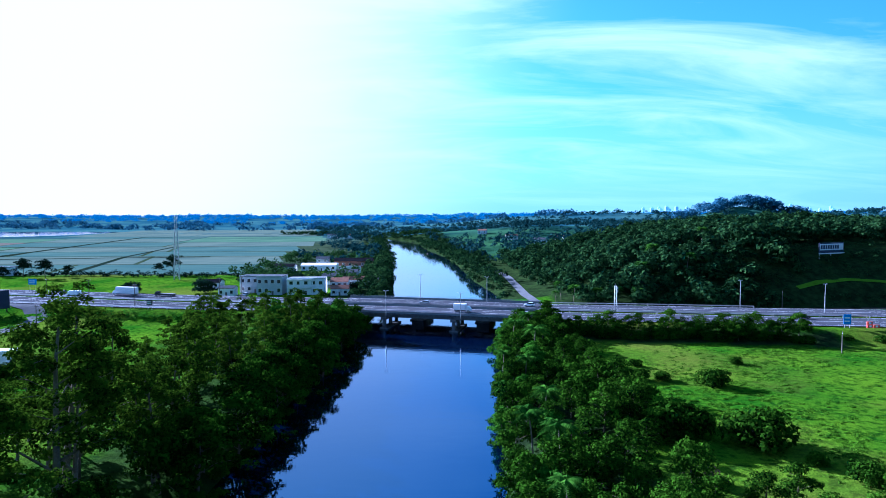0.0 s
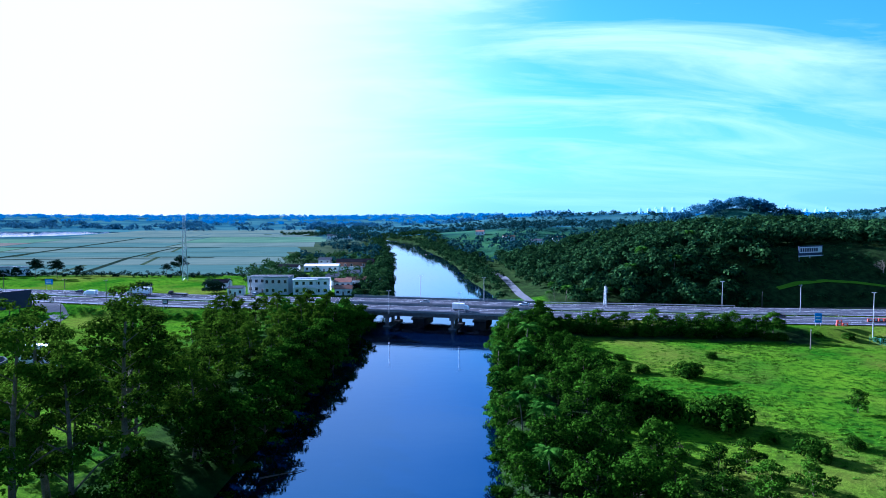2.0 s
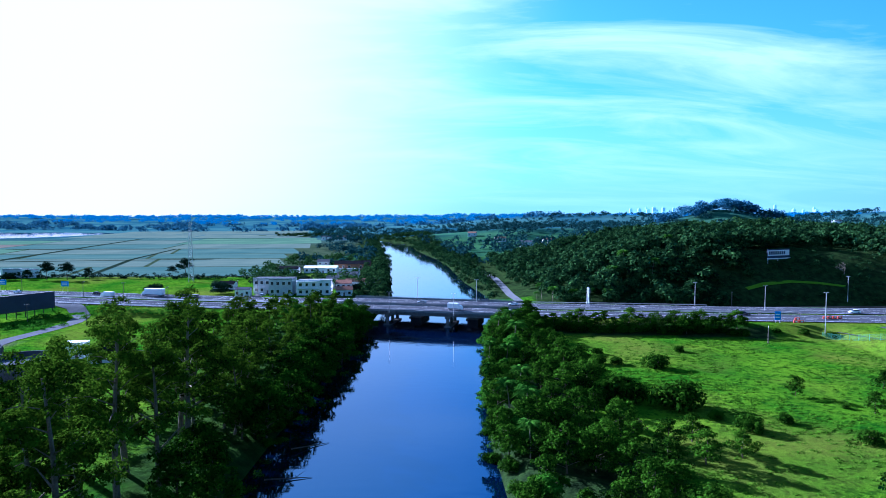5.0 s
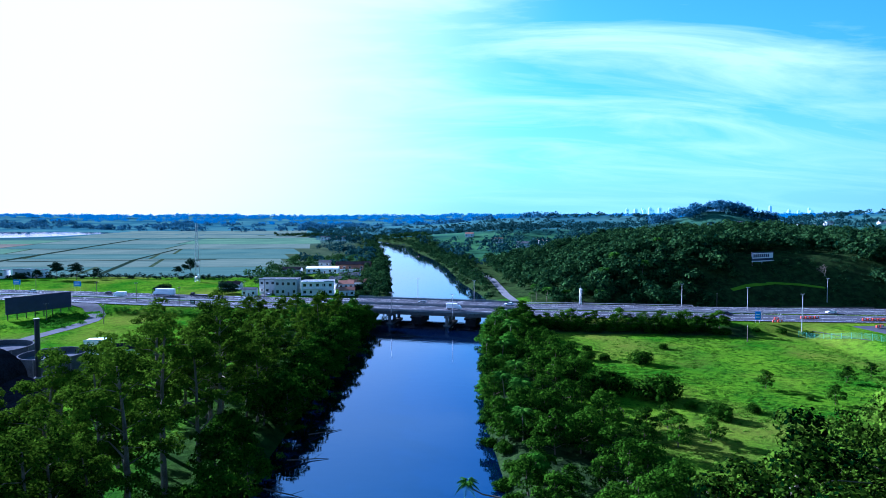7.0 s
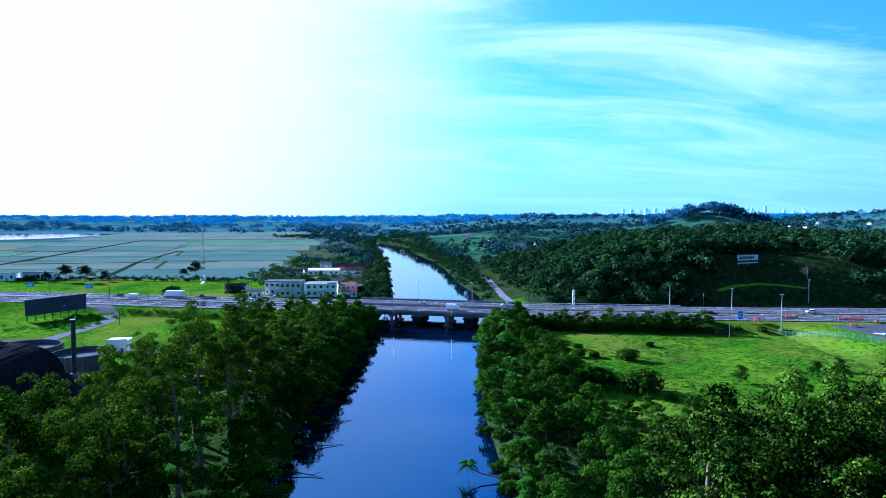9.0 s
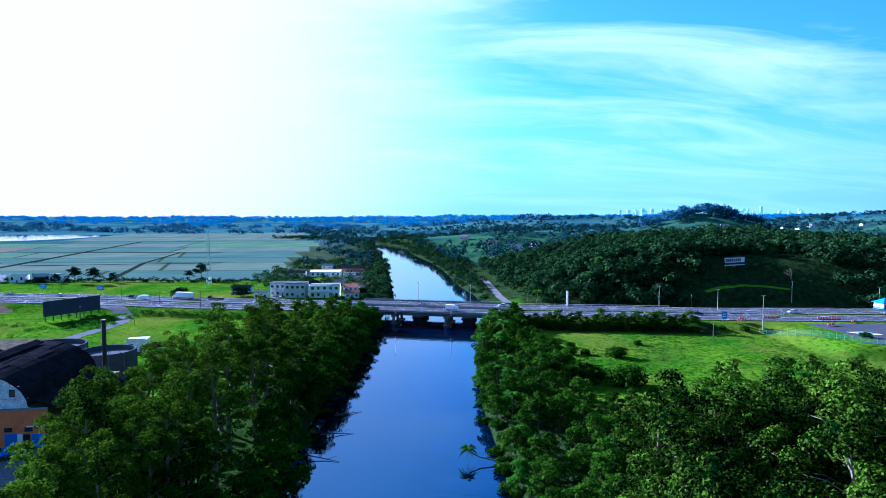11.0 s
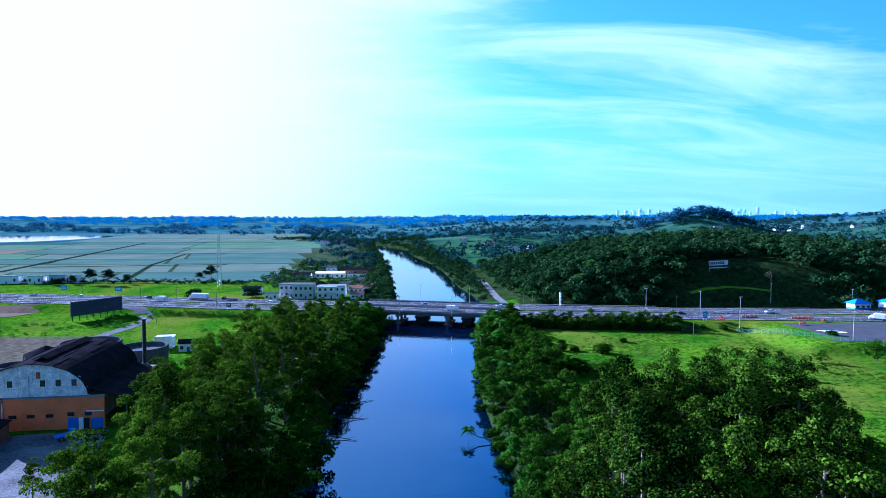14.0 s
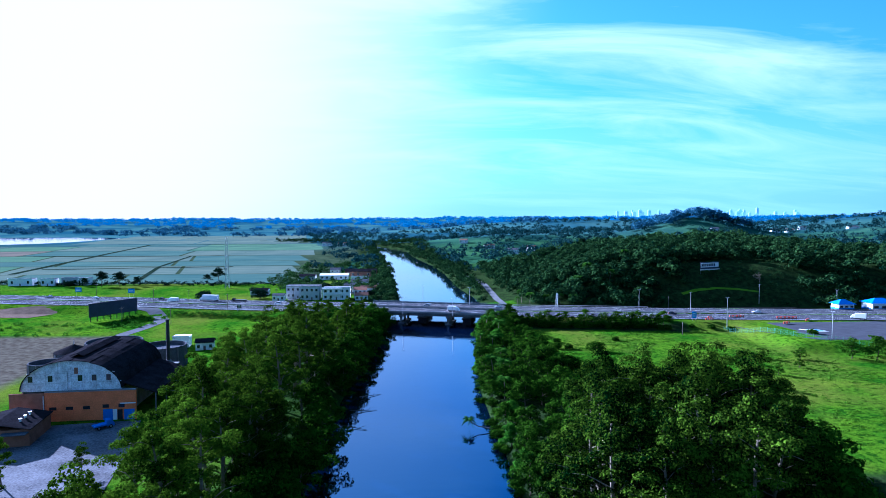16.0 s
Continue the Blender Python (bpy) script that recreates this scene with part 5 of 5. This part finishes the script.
def mast():
    root = empty("mast", pose(78, 26, 5.0), "pale twin-legged concrete mast with fittings", "mast")
    for s in (-0.5, 0.5):
        part("leg", tube([(s, 0, -0.6), (s * 0.6, 0, 9.4)], [0.24, 0.16], 8), M_WHITE, root)
    for z in (2, 4, 6, 8):
        part("rung", box(-0.55, -0.08, z, 0.55, 0.08, z + 0.16), M_WHITE, root)
    for z in (6.6, 8.0):
        part("cabinet", box(0.3, -0.35, z, 0.9, 0.25, z + 0.9, 0.05), M_GREYWALL, root)
    part("lightning_rod", tube([(0, 0, 9.2), (0, 0, 10.6)], [0.05, 0.02], 5), M_STEEL, root)


mast()


def utility_pole(x, y, h, arms=True):
    root = empty("utility_pole", pose(x, y, float(land(x, y)), 0, 0, 60), "weathered wooden utility pole with crossarm", "utility pole", "utility poles")
    part("pole", tube([(0, 0, -0.5), (0, 0, h)], [0.17, 0.11], 8), M_WOODPOLE, root)
    if arms:
        part("crossarm", box(-1.0, -0.07, h - 0.7, 1.0, 0.07, h - 0.55), M_WOODPOLE, root)
        for s in (-0.9, -0.3, 0.3, 0.9):
            part("insulator", tube([(s, 0, h - 0.55), (s, 0, h - 0.3)], [0.06, 0.04], 6), M_WHITE, root)


for x, y, h in ((125, -45, 6.5), (146.5, 27, 9), (-148, 41, 10), (-118, 22, 10), (-100, 66, 10), (-88, 62, 10), (-176, 55, 9), (-230, 88, 9), (-140, -5, 9), (-172, 6, 8)):
    utility_pole(x, y, h)


def blank_billboard():
    a, b = Vector((-188.5, 3.0, 0)), Vector((-174, 28.4, 0))
    d = b - a
    ang = math.degrees(math.atan2(d.y, d.x))
    root = empty("billboard", pose(a.x, a.y, 2.5, 0, 0, ang), "wide blank black billboard on steel posts", "billboard")
    w = d.length
    part("panel", box(0, -0.15, 3.0, w, 0.15, 10.4, 0.03), M_PANEL, root, "blank dark panel")
    part("panel_frame", box(-0.15, -0.2, 10.4, w + 0.15, 0.2, 10.6), M_DARKSTEEL, root)
    part("panel_frame", box(-0.15, -0.2, 2.8, w + 0.15, 0.2, 3.0), M_DARKSTEEL, root)
    for k in range(8):
        x = 1.0 + k * (w - 2.0) / 7
        part("post", box(x - 0.18, 0.2, -0.6, x + 0.18, 0.5, 10.0), M_DARKSTEEL, root)


blank_billboard()


def hill_sign():
    a, b = Vector((179.5, 58.0, 0)), Vector((195.2, 65.0, 0))
    d = b - a
    w = d.length
    zg = float(land(187, 61))
    root = empty("billboard", pose(a.x, a.y, 0, 0, 0, math.degrees(math.atan2(d.y, d.x))), "white and dark blue billboard on the wooded hillside", "billboard")
    part("panel", box(0, -0.12, 25.6, w, 0.12, 30.2, 0.03), M_PANEL, root, "dark blue panel")
    part("plate", box(0.4, -0.2, 26.8, w - 0.4, -0.125, 29.7, 0.05), M_WHITE, root, "white rounded nameplate")
    bars = [1.0 + k * 1.62 for k in range(8)]
    for k, x in enumerate(bars):
        part("mark", box(x, -0.24, 27.35, x + 1.2, -0.205, 29.15), M_PANEL, root, "dark blue mark")
    part("strip", box(0.0, -0.18, 25.0, w + 0.6, 0.0, 25.5), M_WHITE, root, "white strip")
    for x in (1.0, w / 2, w - 1.0):
        part("post", box(x - 0.2, 0.15, zg - 6, x + 0.2, 0.5, 29.5), M_STEEL, root)


hill_sign()


def road_sign(x, y, w, h, z0, mat, label):
    root = empty("road_sign", pose(x, y, float(land(x, y)), 0, 0, -10), label, "road sign", "road signs")
    part("panel", box(-w / 2, -0.05, z0, w / 2, 0.05, z0 + h, 0.02), mat, root)
    for k in range(2):
        part("text_bar", box(-w * 0.38, -0.07, z0 + h * (0.25 + 0.33 * k), w * 0.3, -0.052, z0 + h * (0.37 + 0.33 * k)), M_WHITE, root, "white bar")
    for s in (-w * 0.35, w * 0.35):
        part("post", tube([(s, 0.1, -0.4), (s, 0.1, z0 + h)], [0.06, 0.06], 6), M_STEEL, root)


road_sign(-208, 92, 5, 3, 4.5, M_SIGNBLUE, "blue direction sign beside the highway")
road_sign(-248, 98, 5, 3, 4.5, M_SIGNBLUE, "blue direction sign beside the highway")
road_sign(140, -24, 2.2, 3.4, 1.2, M_SIGNBLUE, "upright blue information sign")
road_sign(-110, 18, 2.6, 2.2, 1.8, M_DARKSTEEL, "dark back of a road sign")
road_sign(-200, 34, 3.4, 2.6, 2.2, M_DARKSTEEL, "dark back of a road sign")


# guard rail and fence posts
def guard_rail(x0, x1, o, label):
    root = empty("guard_rail", pose(0, 0, 0), label, "guard rail", "guard rails")
    bm = bmesh.new()
    pts = []
    for x in np.arange(x0, x1 + 0.1, 8.0):
        c, d, n = road_frame(x)
        pts.append(c + n * o)
    prev = None
    for p in pts:
        ring = [bm.verts.new((p.x, p.y, ROAD_Z + z)) for z in (0.45, 0.78)]
        if prev:
            bm.faces.new((prev[0], ring[0], ring[1], prev[1]))
        prev = ring
    bmesh.ops.solidify(bm, geom=bm.faces[:], thickness=0.06)
    part("beam", bm, M_STEEL, root)
    me = None
    for p in pts:
        ob = part("post", me if me else box(-0.07, -0.07, -0.6, 0.07, 0.07, 0.7), M_STEEL if not me else None, root)
        me = ob.data
        ob.location = (p.x, p.y, ROAD_Z)


guard_rail(-220, -44, -HALF - 0.3, "long galvanised steel guard rail")
guard_rail(-260, -44, 0.9, "galvanised guard rail on the median")
guard_rail(-260, -44, -0.9, "galvanised guard rail on the median")
guard_rail(48, 160, 0.9, "galvanised guard rail on the median")
guard_rail(48, 160, -0.9, "galvanised guard rail on the median")
guard_rail(48, 130, HALF + 0.3, "galvanised guard rail beside the highway")


def mesh_fence():
    root = empty("fence", pose(0, 0, 0), "green wire mesh fence round the apron", "fence")
    pts = [(150, -36), (156, -47), (162, -60), (168, -70), (175, -78), (186, -83), (200, -86), (220, -88)]
    fine = []
    for a, b in zip(pts, pts[1:]):
        for k in range(4):
            fine.append((a[0] + (b[0] - a[0]) * k / 4, a[1] + (b[1] - a[1]) * k / 4))
    mt = plain("green_wire", (0.05, 0.25, 0.12), 0.6)
    for i, (x, y) in enumerate(fine):
        z = float(land(x, y))
        part("post", tube([(x, y, z - 0.4), (x, y, z + 2.3)], [0.06, 0.06], 6), mt, root)
        if i:
            xa, ya = fine[i - 1]
            za = float(land(xa, ya))
            bm = bmesh.new()
            for k in range(7):
                add_tube(bm, [(xa, ya, za + 0.15 + 0.33 * k), (x, y, z + 0.15 + 0.33 * k)], [0.025, 0.025], 4)
            part("wire_mesh", bm, mt, root)


mesh_fence()


# ---------- toll area ----------
def kiosk(x, y, w, d, h, label, rz=0):
    root = empty("kiosk", pose(x, y, float(land(x, y)), 0, 0, rz), label, "kiosk")
    part("wall", box(-w / 2, -d / 2, -0.4, w / 2, d / 2, h), M_WHITE, root)
    bm = bmesh.new()
    o = 1.0
    b = [bm.verts.new(p) for p in ((-w / 2 - o, -d / 2 - o, h), (w / 2 + o, -d / 2 - o, h), (w / 2 + o, d / 2 + o, h), (-w / 2 - o, d / 2 + o, h))]
    r = [bm.verts.new((-max(0.0, (w - d) / 2), 0, h + 2.6)), bm.verts.new((max(0.05, (w - d) / 2), 0, h + 2.6))]
    bm.faces.new(b[::-1])
    bm.faces.new((b[0], b[1], r[1], r[0])); bm.faces.new((b[1], b[2], r[1])); bm.faces.new((b[2], b[3], r[0], r[1])); bm.faces.new((b[3], b[0], r[0]))
    part("roof", bm, M_BLUEPAINT, root, "bright blue hipped roof")
    part("plinth", box(-w / 2 - 0.06, -d / 2 - 0.06, -0.4, w / 2 + 0.06, d / 2 + 0.06, 1.0), M_BLUEPAINT, root, "blue painted lower wall")
    for k in range(3):
        window(root, -w / 2 + w * (k + 0.5) / 3, -d / 2 - 0.08, 1.2, w / 3 * 0.6, 1.2)


kiosk(243, 11, 9, 7, 3.2, "small white kiosk with a blue hipped roof")
kiosk(266, 13, 14, 9, 4.0, "white building with a blue roof")


def barrier_row(x, y, n, rz):
    m, nt = None, None
    for k in range(n):
        px, py = x + k * 2.1 * math.cos(radians(rz)), y + k * 2.1 * math.sin(radians(rz))
        if m is None:
            m = empty("road_barrier", pose(px, py, 6.55, 0, 0, rz), "red and white plastic road barrier", "road barrier", "road barriers")
            part("body", box(-0.95, -0.25, -0.1, 0.95, 0.25, 0.95, 0.1), M_RED if k % 2 == 0 else M_WHITE, m)
            part("stripe", box(-0.4, -0.262, 0.2, 0.4, 0.262, 0.8), M_WHITE, m, "white stripe")
        else:
            copy_thing(m, pose(px, py, 6.55, 0, 0, rz))


for x, y, n, rz in ((146, -26, 2, 0), (163, -17, 4, 5), (186, -22, 5, -4), (196, -30, 2, 40), (180, -38, 2, 20), (150, -20, 1, 0)):
    barrier_row(x, y, n, rz)
patch("parking_mark", [((178, -52), (186, -52)), ((182, -58), (189, -58))], M_WHITE, "white painted bay on the apron", 0.18)
patch("parking_mark", [((180, -53), (186, -53)), ((182.5, -57), (188, -57))], M_SIGNBLUE, "blue painted bay on the apron", 0.21)


# ---------- vehicles ----------
def wheel(root, x, y, r, w):
    ty = part("wheel", tube([(x, y - w / 2, r), (x, y + w / 2, r)], [r, r], 14), M_RUBBER, root)
    part("rim", tube([(x, y - w / 2 - 0.02, r), (x, y + w / 2 + 0.02, r)], [r * 0.58, r * 0.58], 10), M_STEEL, ty)


def loft(sections):
    """Body from cross-sections (x, half width at sill, half width at top, z0, z1)."""
    bm = bmesh.new()
    rings = []
    for x, wb, wt, z0, z1 in sections:
        rings.append([bm.verts.new((x, s * w, z)) for s, w, z in ((-1, wb * 0.96, z0), (-1, wb, z0 + (z1 - z0) * 0.5), (-1, wt, z1), (1, wt, z1), (1, wb, z0 + (z1 - z0) * 0.5), (1, wb * 0.96, z0))])
    for a, b in zip(rings, rings[1:]):
        for k in range(6):
            bm.faces.new((a[k], a[(k + 1) % 6], b[(k + 1) % 6], b[k]))
    bm.faces.new(rings[0][::-1]); bm.faces.new(rings[-1])
    bmesh.ops.recalc_face_normals(bm, faces=bm.faces)
    return bm


def on_road(x, off):
    c, d, n = road_frame(x)
    p = c + n * off
    return p, math.degrees(math.atan2(d.y, d.x))


def car(x, off, mat, label, turn=0, at=None):
    p, a = on_road(x, off)
    if at:
        p = Vector((at[0], at[1], 0))
    root = empty("car", pose(p.x, p.y, (ROAD_Z + 0.06) if not at else float(land(at[0], at[1])) + 0.2, 0, 0, a + turn), label, "car", "cars")
    part("body", loft([(-2.15, 0.80, 0.74, 0.35, 0.85), (-1.9, 0.88, 0.82, 0.28, 0.98), (-0.6, 0.90, 0.86, 0.25, 1.0), (0.9, 0.90, 0.86, 0.25, 0.98), (1.9, 0.86, 0.78, 0.28, 0.82), (2.2, 0.78, 0.66, 0.36, 0.68)]), mat, root)
    cab = part("cabin", loft([(-1.85, 0.76, 0.70, 0.9, 1.0), (-1.35, 0.80, 0.66, 0.9, 1.46), (0.25, 0.80, 0.66, 0.9, 1.50), (1.0, 0.80, 0.74, 0.9, 1.0)]), M_GLASS, root, "dark glazed cabin")
    part("roof", loft([(-1.4, 0.66, 0.6, 1.42, 1.5), (0.3, 0.66, 0.6, 1.46, 1.54)]), mat, root)
    for wx in (-1.3, 1.35):
        for wy in (-0.8, 0.8):
            wheel(root, wx, wy, 0.32, 0.22)
    for wy in (-0.6, 0.6):
        part("headlight", box(2.12, wy - 0.16, 0.55, 2.22, wy + 0.16, 0.68), M_WHITE, root)
        part("tail_light", box(-2.2, wy - 0.14, 0.66, -2.12, wy + 0.14, 0.82), M_RED, root)


def truck(x, off, length, box_mat, cab_mat, label, turn=0, height=3.2, at=None, flat=False):
    p, a = on_road(x, off)
    if at:
        p = Vector((at[0], at[1], 0))
    root = empty("truck", pose(p.x, p.y, (ROAD_Z + 0.06) if not at else float(land(at[0], at[1])) + 0.2, 0, 0, a + turn), label, "truck", "trucks")
    L = length / 2
    part("cargo_box", box(-L, -1.15, 0.85, L - 2.0, 1.15, height if not flat else 1.3, 0.05), box_mat, root)
    part("chassis", box(-L + 0.2, -0.8, 0.5, L - 0.3, 0.8, 0.85), M_DARKSTEEL, root)
    part("cab", loft([(L - 1.9, 1.05, 0.98, 0.5, 2.3), (L - 0.8, 1.05, 0.96, 0.45, 2.25), (L - 0.1, 1.02, 0.9, 0.42, 1.35), (L, 0.98, 0.86, 0.45, 1.0)]), cab_mat, root)
    part("windscreen", loft([(L - 0.82, 0.9, 0.86, 1.45, 2.18), (L - 0.25, 0.9, 0.86, 1.42, 1.5)]), M_GLASS, root)
    for wx in (-L + 1.0, -L + 2.0, L - 1.0) if length > 8 else (-L + 1.2, L - 1.0):
        for wy in (-0.95, 0.95):
            wheel(root, wx, wy, 0.45, 0.28)


truck(17.5, -9.5, 6.8, M_CARWHITE, M_CARWHITE, "white box van driving on the bridge", 0, 3.1)
car(40, 11, M_CARWHITE, "white car on the far side of the bridge", 180)
car(-2, 7, M_CARSILVER, "pale silver car on the bridge", 180)
car(136, -5, M_BLACKCAR, "black car on the highway")
car(184, 4, M_CARWHITE, "white pickup car near the forecourt", 180)
truck(-146, 13, 13, M_CARWHITE, M_CARWHITE, "long white box lorry on the highway", 180, 3.9)
truck(-165, 3, 7, M_CARWHITE, M_CARWHITE, "white delivery van on the highway", 180, 2.9)
truck(-125, 14, 10, M_DARKSTEEL, M_BLACKCAR, "dark flatbed lorry on the highway", 180, 2.6, flat=True)
car(-180, 12, M_BLACKCAR, "dark car on the highway", 180)
car(-226, 10, M_CARWHITE, "white car on the highway", 180)
car(-262, 12, M_CARSILVER, "silver car on the highway", 180)
car(-95, 6, M_CARWHITE, "white car on the highway", 180)
car(-88, 22, M_CARSILVER, "silver car parked before the shops", 90)
truck(0, 0, 7, M_CARWHITE, M_CARWHITE, "white lorry parked on the apron", 150, 3.2, at=(226, -26))
truck(0, 0, 5.2, M_BLUEPAINT, M_BLUEPAINT, "small blue lorry parked in the works yard", 60, 2.2, at=(-89, -171), flat=True)


# ---------- single plants of the left side ----------
PINES = [tree(91 + i, 12, 5.2, 0.45, 2400, 0.6, M_PINE, M_BARK, "dark umbrella-crowned pine beside the field", limbs=12, clump=1.7) for i in range(2)]
ROUND = [bush(95, 13, 8.5, 2600, 0.75, M_PINE, "large round dark tree beside the highway", "tree", "tree")]
for x, y, s in ((-260, 180, 1.2), (-277, 183, 1.3), (-187, 208, 1.15), (-293, 186, 0.7)):
    plant_all(PINES, [(x, y, s)], "pines by the farmland", rng)
for x, y, s in ((-160, 98, 1.0), (-120, 98, 1.1), (-302, 180, 0.7), (-108, 152, 0.9), (-64, 152, 0.8), (-52, 152, 0.7), (-82, 150, 0.8), (-42, 110, 0.7)):
    plant_all(ROUND, [(x, y, s)], "round trees beside the highway", rng)
woods("hedgerow", "dark hedge between pasture and rice fields", [(x, 204 - 0.02 * (x + 400) * 4 + rw.uniform(-2, 2), rw.uniform(1.6, 3.2), rw.uniform(2, 5)) for x in np.arange(-420, -100, 2.4)], 60, 1.3, M_PINE, 85)
woods("village_trees", "trees between the village houses", wood_spots(rw, 270, -135, -24, 120, 360, lambda x, y: river_gap(x, y) > 5 and not (-118 < x < -50 and 195 < y < 280), 2.2, 4.6, 4, 10.5), 90, 1.2, M_WOODS, 86)
woods("roadside_scrub", "low green scrub on the roadside slope", [(x, float(np.interp(x, R_X, R_Y)) - 25 - rw.uniform(0, 4), rw.uniform(0.8, 1.6), rw.uniform(0.8, 1.8)) for x in np.arange(-150, -92, 1.0)] + [(rw.uniform(-178, -150), rw.uniform(-20, 22), rw.uniform(1, 2), rw.uniform(1, 2.5)) for _ in range(60)] + [(rw.uniform(-240, -176), rw.uniform(-40, 0), rw.uniform(1, 2), rw.uniform(1, 2)) for _ in range(40)], 60, 1.1, M_BRIGHT, 87)
woods("dry_brush", "dry brown brush at the edge of the pasture", [(x, y, 1.8, 2.6) for x, y in ((47, -130), (50, -132), (61, -115))], 200, 0.7, M_DRY, 88)
woods("slope_scrub", "scrub on the cut slope of the hill", wood_spots(rw, 900, 148, 260, 28, 82, lambda x, y: not (158 < x < 214 and 39 < y < 46) and (rw.random() < 0.5 or y < 36 and x > 215), 0.9, 2.0, 1.0, 2.6), 40, 1.1, M_WOODS, 89)


def bare_tree(x, y):
    root = empty("bare_tree", pose(x, y, float(land(x, y))), "leafless pale grey tree on the slope", "tree")
    r = np.random.default_rng(7)
    bm = bmesh.new()

    def branch(p, d, l, rad, depth):
        q = p + d * l
        add_tube(bm, [p, p.lerp(q, 0.5) + Vector(r.normal(size=3)) * l * 0.06, q], [rad, rad * 0.8, rad * 0.6], 5)
        if depth:
            for _ in range(3):
                e = (d + Vector(r.normal(size=3)) * 0.75 + Vector((0, 0, 0.10))).normalized()
                branch(q, e, l * 0.84, rad * 0.6, depth - 1)

    branch(Vector((0, 0, -0.4)), Vector((0, 0, 1)), 2.2, 0.32, 4)
    part("trunk", bm, M_PALEBARK, root)


bare_tree(215, 50)


def leaning_palm():
    x, y = 20.8, -169
    root = empty("palm", pose(x, y, 0.6), "palm leaning far out over the river", "palm")
    pts = [Vector((0, 0, -0.4)), Vector((-3, 0.3, 0.2)), Vector((-6, 0.6, 0.7)), Vector((-7.8, 0.9, 1.6)), Vector((-8.6, 1.0, 2.6))]
    part("trunk", tube(pts, [0.2, 0.18, 0.15, 0.13, 0.11], 7), M_PALEBARK, root)
    src = [o for o in PALMS[0].children if o.name.startswith("crown")][0]
    cr = part("crown", src.data, None, root, "arching green fronds")
    cr.matrix_local = Matrix.Translation((-8.6, 1.0, 2.5)) @ Matrix.Diagonal((0.62, 0.62, 0.85, 1)) @ Matrix.Translation((-0.6, -0.3, -8.5))


leaning_palm()

# fallen branches in the water by the left bank
for x, y, a in ((-19, -150, 20), (-20, -166, -15), (-18.5, -134, 40)):
    root = empty("driftwood", pose(x, y, 0, 0, 0, a), "dark fallen branch lying in the water", "branch", "fallen branches")
    part("branch", tube([(-5, 0, 0.8), (0, 0.2, 0.25), (3.5, -0.3, 0.1)], [0.16, 0.12, 0.04], 6), M_BARK, root)
    part("twig", tube([(0.5, 0.2, 0.25), (2.5, 1.4, 0.8)], [0.07, 0.02], 5), M_BARK, root)


def boat():
    root = empty("boat", pose(-15, 470, 0.0, 0, 0, 100), "small dark rowing boat on the river", "boat")
    part("hull", loft([(-2.4, 0.5, 0.6, -0.15, 0.45), (-1.0, 0.75, 0.85, -0.2, 0.4), (1.2, 0.7, 0.8, -0.2, 0.42), (2.6, 0.08, 0.1, 0.0, 0.6)]), M_WOODPOLE, root)
    part("thwart", box(-0.2, -0.7, 0.42, 0.2, 0.7, 0.48), M_PALEBARK, root)


boat()

# ---------- far city ----------
crng = np.random.default_rng(12)
# haze painted on: blue wall colour and a glow that no lamp gives
M_CITY = plain("city_wall_haze", (0.10, 0.19, 0.27), 0.8, var=0.15, scale=0.02, fine=0.1, bump=0)
bs = M_CITY.node_tree.nodes["Principled BSDF"]
bs.inputs["Emission Color"].default_value, bs.inputs["Emission Strength"].default_value = (0.22, 0.50, 0.68, 1), 0.26
for x, n in ((1610, 9), (2380, 16), (2750, 7)):
    for k in range(n):
        px, py = x + crng.normal() * 90, 4350 + crng.uniform(-120, 120)
        h, w = crng.uniform(22, 48) * (1.5 if k == 0 else 1), crng.uniform(14, 26)
        root = empty("tower_block", pose(px, py, float(land(px, py)) + 12), "hazy pale tower block in the far city", "building", "far city")
        part("wall", box(-w / 2, -w / 2, -30, w / 2, w / 2, h), M_CITY, root)
        part("roof", box(-w / 4, -w / 4, h, w / 4, w / 4, h + 5), M_CITY, root)
        for fl in range(3, int(h / 7)):
            part("window", box(-w * 0.4, -w / 2 - 0.3, fl * 7, w * 0.4, -w / 2, fl * 7 + 2.6), M_SIGNBLUE, root)


# ---------- the first plant of every kind takes its own place ----------
FIRST = [(GUMS, [(-50, -60), (-56, -32), (-44, -14)], 0.6), (NEARGUMS, [(-42, -262), (-40, -214), (-38, -226), (-47, -240)], 1.05), (FOREGUMS, [(50, -228), (38, -236), (60, -226)], 1.3), (BROAD, [(-36, -120), (-35, -60), (38, -96), (44, -26)], 0.75),
         (LIGHT, [(-40, -8), (31, -70)], 0.8), (BUSHES, [(88, -58), (70, -125), (120, -30)], 0.6), (PALMS, [(28, -110), (84, 44)], 0.9), (PINES, [(-248, 186), (-196, 206)], 0.7), (ROUND, [(-92, 156)], 0.8)]
for kinds, places, s in FIRST:
    for k, (x, y) in zip(kinds, places):
        k.matrix_basis = pose(x, y, float(land(x, y)), 0, 0, 40 * x) @ Matrix.Diagonal((s, s, s, 1))
